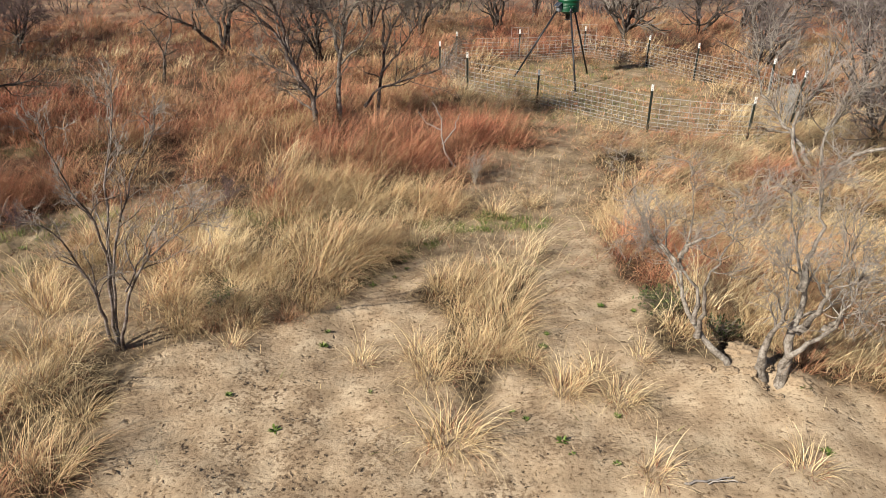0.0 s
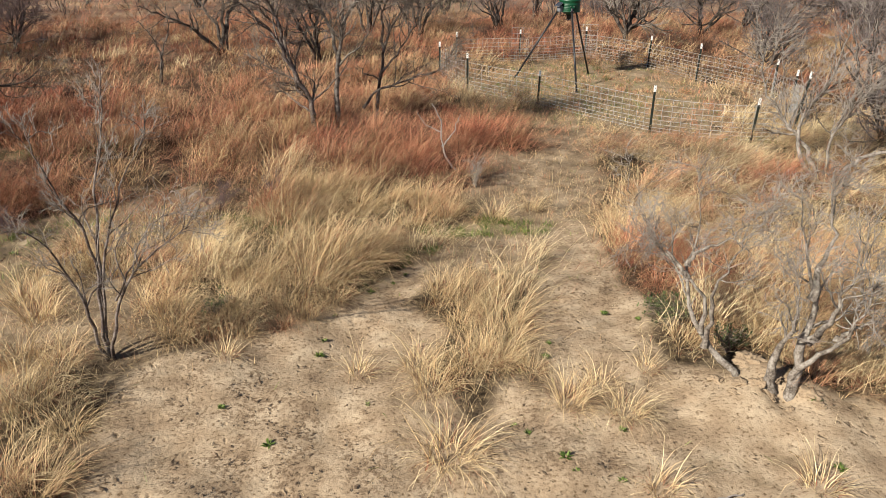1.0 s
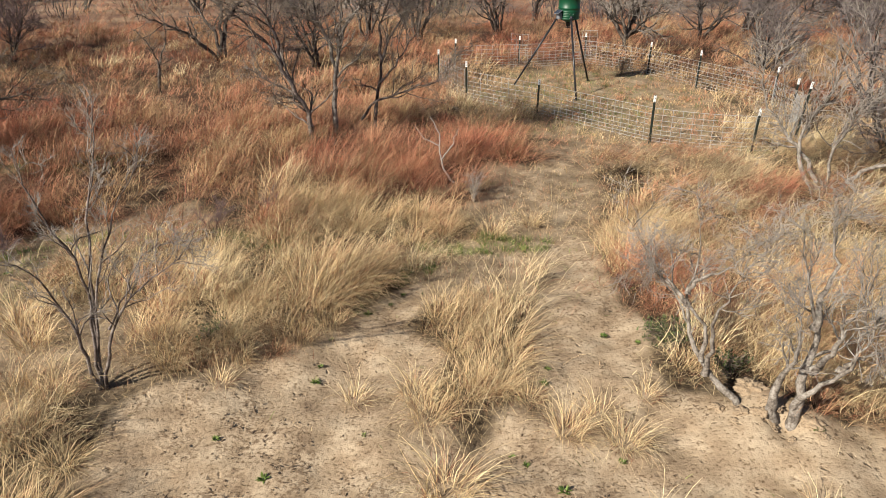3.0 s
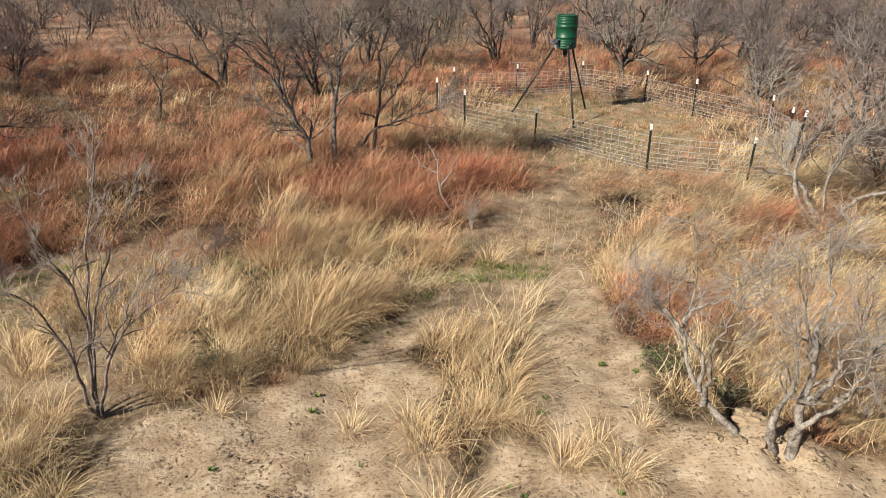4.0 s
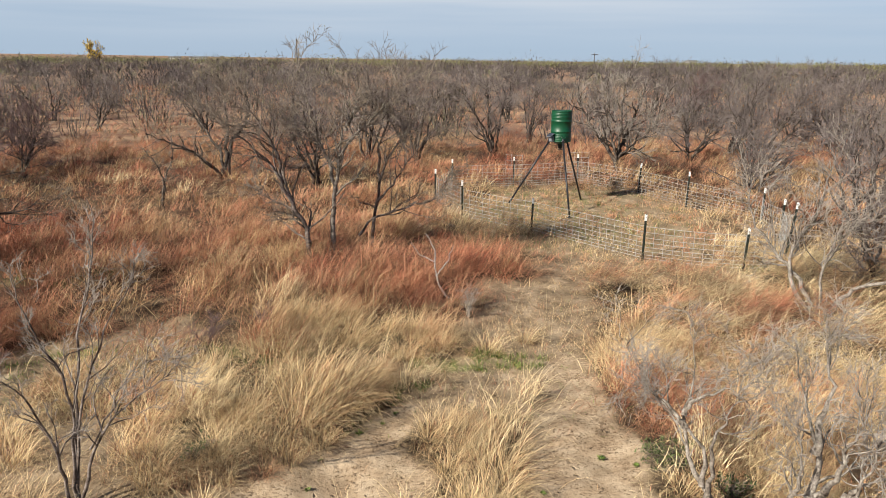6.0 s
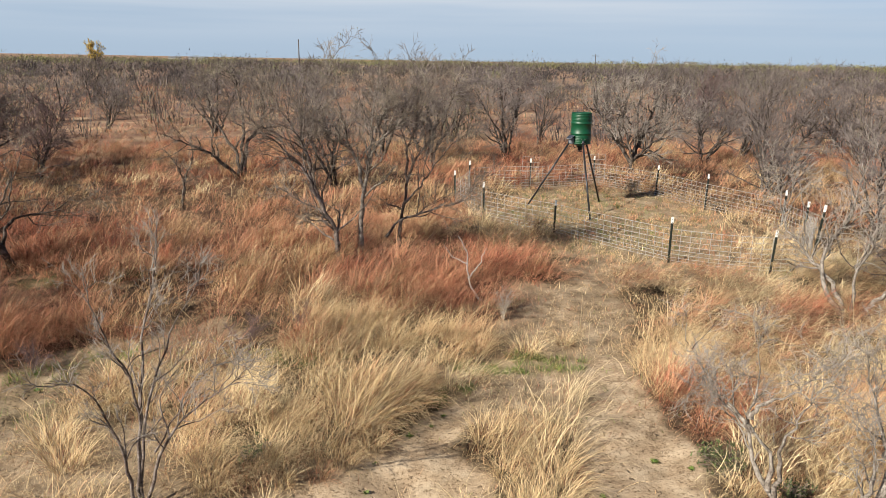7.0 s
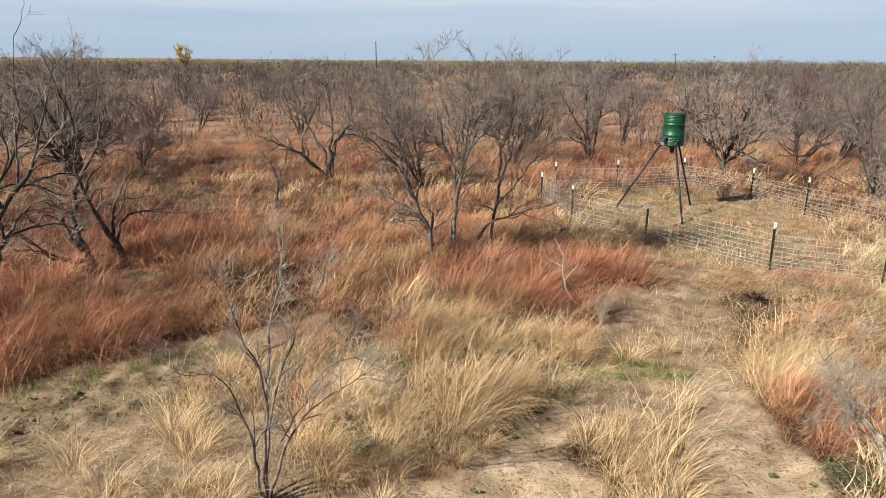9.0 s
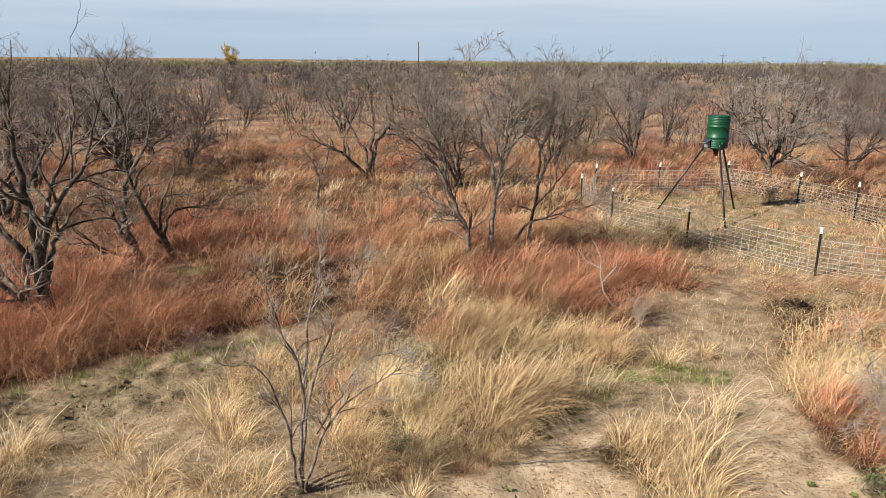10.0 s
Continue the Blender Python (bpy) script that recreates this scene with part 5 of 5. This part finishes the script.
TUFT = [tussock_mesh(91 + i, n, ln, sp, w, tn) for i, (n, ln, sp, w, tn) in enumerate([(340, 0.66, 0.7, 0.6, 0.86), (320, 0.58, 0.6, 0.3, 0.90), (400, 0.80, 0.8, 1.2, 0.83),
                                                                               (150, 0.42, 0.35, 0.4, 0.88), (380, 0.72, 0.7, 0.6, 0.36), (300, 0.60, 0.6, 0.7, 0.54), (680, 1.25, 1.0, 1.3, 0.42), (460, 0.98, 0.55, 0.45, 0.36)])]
TUFT_LABEL = ["blond dry bunchgrass tussock with arching blades", "pale dry bunchgrass tussock on the sand", "large straw tussock swept over by the wind", "small dry grass tuft on bare sand",
              "rust-red bluestem grass tussock", "tan and rust dry grass tussock", "long rust-red grass swept over by the wind", "feathery orange-red bluestem clump"]


def tussock(kind, x, y, turn, size):
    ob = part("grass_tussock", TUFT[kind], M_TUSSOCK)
    ob.matrix_basis = pose(x, y, float(ground_z(x, y)) - 0.01, 0, 0, turn) @ Matrix.Scale(size, 4)
    tagged(ob, TUFT_LABEL[kind], "grass tussock", "tussocks on the sand")


# kind, x, y, size
CLUMPS = [(0, -3.05, 5.45, 0.75), (5, -2.75, 5.62, 0.7), (0, -2.45, 5.7, 0.7), (5, -2.1, 5.85, 0.65), (0, -1.85, 6.1, 0.7), (0, -2.55, 6.05, 0.9), (2, -2.1, 6.35, 0.9), (0, -1.6, 6.45, 0.8), (0, -3.15, 5.75, 0.9), 
          (1, -0.36, 3.85, 1.2), (0, -0.5, 4.75, 0.9), (0, -0.15, 5.1, 1.0), (1, -0.62, 5.15, 0.9), (3, -1.2, 5.05, 1.0), (0, -0.2, 5.9, 0.75), (2, 0.0, 6.4, 0.65), (0, -0.35, 6.6, 0.75), (3, 0.45, 5.0, 1.0),
          (0, 0.75, 4.5, 0.8), (1, 1.2, 4.35, 0.85), (3, 1.05, 4.75, 1.1), (3, 1.22, 3.4, 1.05), (3, 2.4, 3.38, 1.1), (2, -4.05, 4.45, 1.0), (0, -3.75, 3.5, 1.0), (2, -4.4, 5.1, 0.95), (0, -3.95, 4.95, 0.9),
          (3, -2.5, 5.2, 0.9), (0, -2.9, 5.75, 0.8), (1, -3.3, 6.2, 0.9), (2, -1.9, 6.85, 1.35), (2, -1.5, 7.5, 1.4), (2, -1.75, 7.2, 1.4), (0, -2.55, 7.1, 1.2), (2, -2.1, 7.7, 1.35), (1, -1.0, 7.9, 0.8), (3, 1.55, 4.95, 0.9),
          (4, 2.1, 7.6, 0.9), (4, 2.3, 6.8, 0.9), (4, 2.7, 7.1, 0.9), (4, 3.1, 6.3, 0.9), (0, 2.9, 5.3, 1.0), (0, 3.3, 5.0, 1.0), (2, 3.6, 5.5, 1.0), (0, 2.7, 5.9, 1.0), (5, 3.9, 6.3, 1.0), (1, -5.85, 5.75, 0.95),
          (0, -5.05, 6.5, 1.1), (0, -4.3, 7.2, 1.0), (1, -5.2, 7.2, 0.9), (0, -4.6, 5.9, 1.0), (2, -5.2, 5.2, 1.0), (0, -4.9, 4.4, 1.0), (6, -9.6, 6.9, 1.0), (6, -9.1, 7.4, 1.05), (6, -8.6, 7.85, 1.0), (6, -8.1, 8.3, 1.05), (6, -7.6, 8.75, 1.0), (6, -7.1, 9.2, 0.95), (6, -6.6, 9.6, 0.85), (4, -6.1, 9.7, 1.1), (6, -9.6, 7.8, 1.1), (6, -9.1, 8.3, 1.05), (6, -8.5, 8.8, 1.1), (6, -8.0, 9.3, 1.0), (6, -7.4, 9.8, 1.0), (6, -8.9, 9.4, 1.1), (6, -8.3, 10.1, 1.0), (4, -6.8, 10.3, 1.2), 
          (1, -2.0, 9.9, 1.0), (2, -2.9, 9.2, 0.9), (0, 0.5, 9.0, 0.9), (1, 1.1, 9.4, 0.8), (7, -1.9, 11.0, 1.0), (7, -1.35, 10.85, 1.0), (7, -0.85, 11.2, 1.0), (7, -1.6, 11.7, 1.0), (7, -0.45, 11.9, 1.0), (7, -1.1, 11.9, 1.0), (4, -2.2, 11.7, 1.35), (7, -0.7, 12.5, 1.0), (4, -1.4, 12.4, 1.4), (7, 0.1, 12.4, 1.0), (4, 0.6, 12.8, 1.1), (4, 1.2, 13.0, 1.0), (5, -2.4, 10.6, 1.0)]
trng = random.Random(7)
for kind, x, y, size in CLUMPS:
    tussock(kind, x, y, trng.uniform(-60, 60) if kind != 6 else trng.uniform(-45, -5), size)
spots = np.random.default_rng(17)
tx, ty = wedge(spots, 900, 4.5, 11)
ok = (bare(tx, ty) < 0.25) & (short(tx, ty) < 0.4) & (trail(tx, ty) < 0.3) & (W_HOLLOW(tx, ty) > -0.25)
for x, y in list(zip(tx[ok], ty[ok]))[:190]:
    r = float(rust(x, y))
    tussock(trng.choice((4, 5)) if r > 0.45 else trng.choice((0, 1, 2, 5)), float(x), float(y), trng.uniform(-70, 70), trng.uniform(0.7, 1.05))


# ---------------------------------------------------------------- shrubs, weeds, litter, clods
def shrub(name, x, y, w, h, mat, leaf, seed, label):
    g = np.random.default_rng(seed)
    stems = [[(0.1 * u, 0), (0.5 * u, h * 0.5), (u, h * g.uniform(0.7, 1.0))] for u in g.uniform(-w / 2, w / 2, 7)]
    p = tree_parts(name, stems, 0.006, mat, mat, seed, [(9, 0.15, w * 0.4, 0.7, 0.05, 4, 0.25), (6, 0.2, w * 0.2, 0.8, 0.04, 3, 0.25)], 0.01, 4, leaf, 0.0016)
    plant("shrub", p, pose(x, y, float(ground_z(x, y)), 0, 0, seed * 37), label, "shrub")


shrub("evergreen", 2.02, 5.72, 0.5, 0.34, M_TWIG, (M_SHRUB, 1.0, 0.045), 101, "low dark green shrub beside the leaning tree")
shrub("evergreen", 2.45, 5.25, 0.35, 0.26, M_TWIG, (M_SHRUB, 0.6, 0.04), 102, "grey-green twiggy shrub behind the leaning tree")
shrub("mauve", -3.6, 9.0, 0.7, 0.5, M_TWIG_MAUVE, None, 103, "mauve leafless shrub in straw grass")
shrub("mauve", -2.9, 9.7, 0.6, 0.5, M_TWIG_MAUVE, None, 104, "mauve leafless shrub in straw grass")
shrub("pale", 0.27, 10.35, 0.5, 0.55, M_TWIG_GREY, None, 105, "pale grey twiggy shrub beside the path")
shrub("pale", -6.3, 8.4, 0.6, 0.4, M_TWIG_MAUVE, None, 106, "low mauve shrub at the edge of the dirt")
shrub("dark", 5.55, 21.2, 0.8, 0.45, M_TWIG, (M_OLIVE, 0.4, 0.04), 107, "dark scrubby bush inside the fence")
shrub("dark", -2.75, 5.95, 0.4, 0.2, M_TWIG, (M_SHRUB, 0.4, 0.04), 108, "dark weedy shrub in the shade of the tall grass")


def weed_mesh(seed, count, size):
    g = np.random.default_rng(seed)
    a = g.uniform(0, 6.283, count)
    return fast_mesh("weed", *blades(np.stack([0.01 * np.cos(a), 0.01 * np.sin(a), np.zeros(count)], 1), a, g.uniform(0.5, 1.4, count), g.uniform(0, 0.6, count), size * g.uniform(0.5, 1.1, count), size * g.uniform(0.22, 0.36, count), 3,
                                     np.clip(g.normal(0.45, 0.15, count), 0, 1), g))


WEED = [weed_mesh(111, 26, 0.045), weed_mesh(112, 34, 0.06), weed_mesh(113, 16, 0.035)]
for i, (x, y) in enumerate([(0.69, 5.45), (0.62, 5.2), (0.42, 5.42), (0.3, 4.1), (-1.85, 4.0), (-1.08, 4.5), (-1.6, 5.6), (-1.62, 5.35), (-1.55, 6.1), (-2.35, 4.45), (0.55, 3.75), (0.6, 3.6), (0.95, 3.5), (2.65, 3.55), (-3.25, 3.35), (-3.3, 3.7),
                            (1.45, 6.2), (0.35, 5.0), (-0.95, 6.95), (-1.2, 6.75), (-1.3, 6.95), (-0.8, 7.2), (2.85, 4.35), (0.2, 4.25), (1.1, 4.1), (-6.0, 7.9), (-5.7, 8.3), (-6.6, 6.5), (-7.2, 6.9), (-2.2, 6.3), (1.75, 5.95)]):
    ob = part("weed", WEED[i % 3], M_GREEN)
    ob.matrix_basis = pose(x, y, float(ground_z(x, y)) + 0.004, 0, 0, i * 47)
    tagged(ob, "small green weed growing on the sand", "weed", "weeds on the sand")

g = np.random.default_rng(121)
lx, ly = wedge(g, 30000, 2.9, 10.5)
keep = g.random(len(lx)) < (0.02 + 0.98 * np.maximum(step(0.3, 0.95, W_GAP(lx * 2.2, ly * 2.2) + 0.6 * W_TONE(lx, ly)), 0.7 * trail(lx, ly)))
lx, ly = lx[keep], ly[keep]
n = len(lx)
stuff("leaf_litter", blades(np.stack([lx, ly, ground_z(lx, ly) + 0.006], 1), g.uniform(0, 6.283, n), g.uniform(1.35, 1.6, n), np.zeros(n), 0.007 + 0.04 * g.random(n) ** 2.5, g.uniform(0.005, 0.014, n), 2, g.random(n), g, g.integers(1, 4, n)),
      M_LITTER, "dark leaf litter and twig bits strewn on the sand", "leaf litter")


def clod(seed, r, fine=3):
    g = np.random.default_rng(seed)
    bm = bmesh.new()
    bmesh.ops.create_icosphere(bm, subdivisions=fine, radius=r)
    off = Vector(g.uniform(-9, 9, 3))
    for v in bm.verts:
        v.co *= 1 + 0.6 * noise.noise(v.co / r * 1.3 + off) + 0.5 * noise.noise(v.co / r * 2.8 + off) + 0.3 * noise.noise(v.co / r * 7.0 + off)
        v.co.z *= 0.5
    for f in bm.faces:
        f.smooth = True
    return bm


for i, (x, y, r) in enumerate([(2.52, 4.92, 0.12), (2.3, 4.6, 0.07), (2.44, 4.55, 0.06), (2.58, 4.62, 0.09), (2.84, 4.42, 0.08), (2.14, 4.74, 0.06), (2.86, 4.28, 0.05), (2.5, 4.42, 0.05), (2.62, 4.28, 0.04), (2.2, 4.5, 0.04)]):
    ob = part("dirt_clod", clod(131 + i, r, 4), M_CLOD)
    ob.matrix_basis = pose(x, y, float(ground_z(x, y)) + r * 0.02, 0, 0, i * 70)
    tagged(ob, "clod of dug sandy earth by the gnarled roots", "dirt clod", "clods round the roots")

crumbs = []
for bm in [clod(151 + i, 0.03, 2) for i in range(4)]:
    me = bpy.data.meshes.new("soil_crumb")
    bm.to_mesh(me)
    bm.free()
    me.materials.append(M_SOIL)
    crumbs.append(me)
cg = np.random.default_rng(161)
cx, cy = wedge(cg, 2600, 4.2, 10)
ok = (trail(cx, cy) > 0.4) & (cg.random(len(cx)) < 0.9)
for i, (x, y) in enumerate(list(zip(cx[ok], cy[ok]))[:110]):
    ob = part("soil_clod", crumbs[i % 4], M_SOIL)
    ob.matrix_basis = pose(float(x), float(y), float(ground_z(x, y)) + 0.004, 0, 0, i * 61) @ Matrix.Scale(float(0.35 + 0.9 * cg.random() ** 2), 4)
    tagged(ob, "crumb of trampled soil on the dirt track", "dirt clod", "soil crumbs on the track")


def crumb_field(seed, count):
    """Loose bits of dark trampled soil, lying in drifts on the sand: flattened six-cornered lumps."""
    g = np.random.default_rng(seed)
    x, y = wedge(g, count, 2.9, 10.5)
    keep = g.random(count) < np.maximum(bare(x, y), trail(x, y)) * (0.05 + 0.95 * step(0.1, 0.9, soil_drift(x, y)))
    x, y = x[keep], y[keep]
    for dx, dy, n in DUG:
        x, y = np.r_[x, dx + g.normal(0, 0.09, n)], np.r_[y, dy + g.normal(0, 0.06, n)]
    n = len(x)
    r = 0.003 + 0.013 * g.random(n) ** 3
    turn = g.uniform(0, 6.283, n)
    corner = np.array([(1, 0, 0.2), (0.1, 0.9, 0.3), (-0.9, 0.1, 0.1), (-0.1, -1, 0.3), (0.1, 0, 0.9), (0, 0, -0.4)])[None] * g.uniform(0.5, 1.4, (n, 6, 1)) * np.stack([g.uniform(0.8, 2.6, n), g.uniform(0.5, 1.0, n), g.uniform(0.3, 0.8, n)], 1)[:, None, :]
    c, s = np.cos(turn)[:, None], np.sin(turn)[:, None]
    v = np.stack([corner[..., 0] * c - corner[..., 1] * s, corner[..., 0] * s + corner[..., 1] * c, corner[..., 2]], -1) * r[:, None, None]
    v += np.stack([x, y, ground_z(x, y) + 0.004], 1)[:, None, :]
    cell = np.array([(0, 1, 4), (1, 2, 4), (2, 3, 4), (3, 0, 4), (1, 0, 5), (2, 1, 5), (3, 2, 5), (0, 3, 5)])
    t = (np.arange(n)[:, None, None] * 6 + cell[None]).reshape(-1, 3)
    return v.reshape(-1, 3), None, t


# x, y, count: where hooves have turned the soil over
DUG = [(-2.97, 3.56, 60), (-2.85, 3.95, 25), (-2.29, 3.51, 40), (-2.2, 3.9, 30), (-1.42, 3.4, 40), (-1.75, 4.2, 20), (-2.7, 5.1, 30), (-1.2, 5.9, 30), (0.9, 5.0, 15), (1.3, 5.6, 15), (1.0, 6.4, 15)]
stuff("soil_crumbs", crumb_field(171, 60000), M_SOIL, "crumbs of dark trampled soil strewn over the sand", "soil")

stick = np.random.default_rng(181)
plant("fallen_branch", [("limb", tube_mesh("fallen_limb", [
    (stem_line([(-0.18, 0.05), (-0.08, 0.06), (0.03, 0.03), (0.16, 0.05), (0.24, 0.02)], 11, stick, 0.008)[None], np.linspace(0.011, 0.004, 11)[None], 6),
    (stem_line([(0.0, 0.04), (0.08, 0.09), (0.2, 0.11)], 11, stick, 0.006)[None], np.linspace(0.006, 0.003, 11)[None], 5)]), M_DEAD)],
    pose(1.57, 3.24, float(ground_z(1.57, 3.24)) - 0.02), "short bleached branch lying on the sand", "branch")
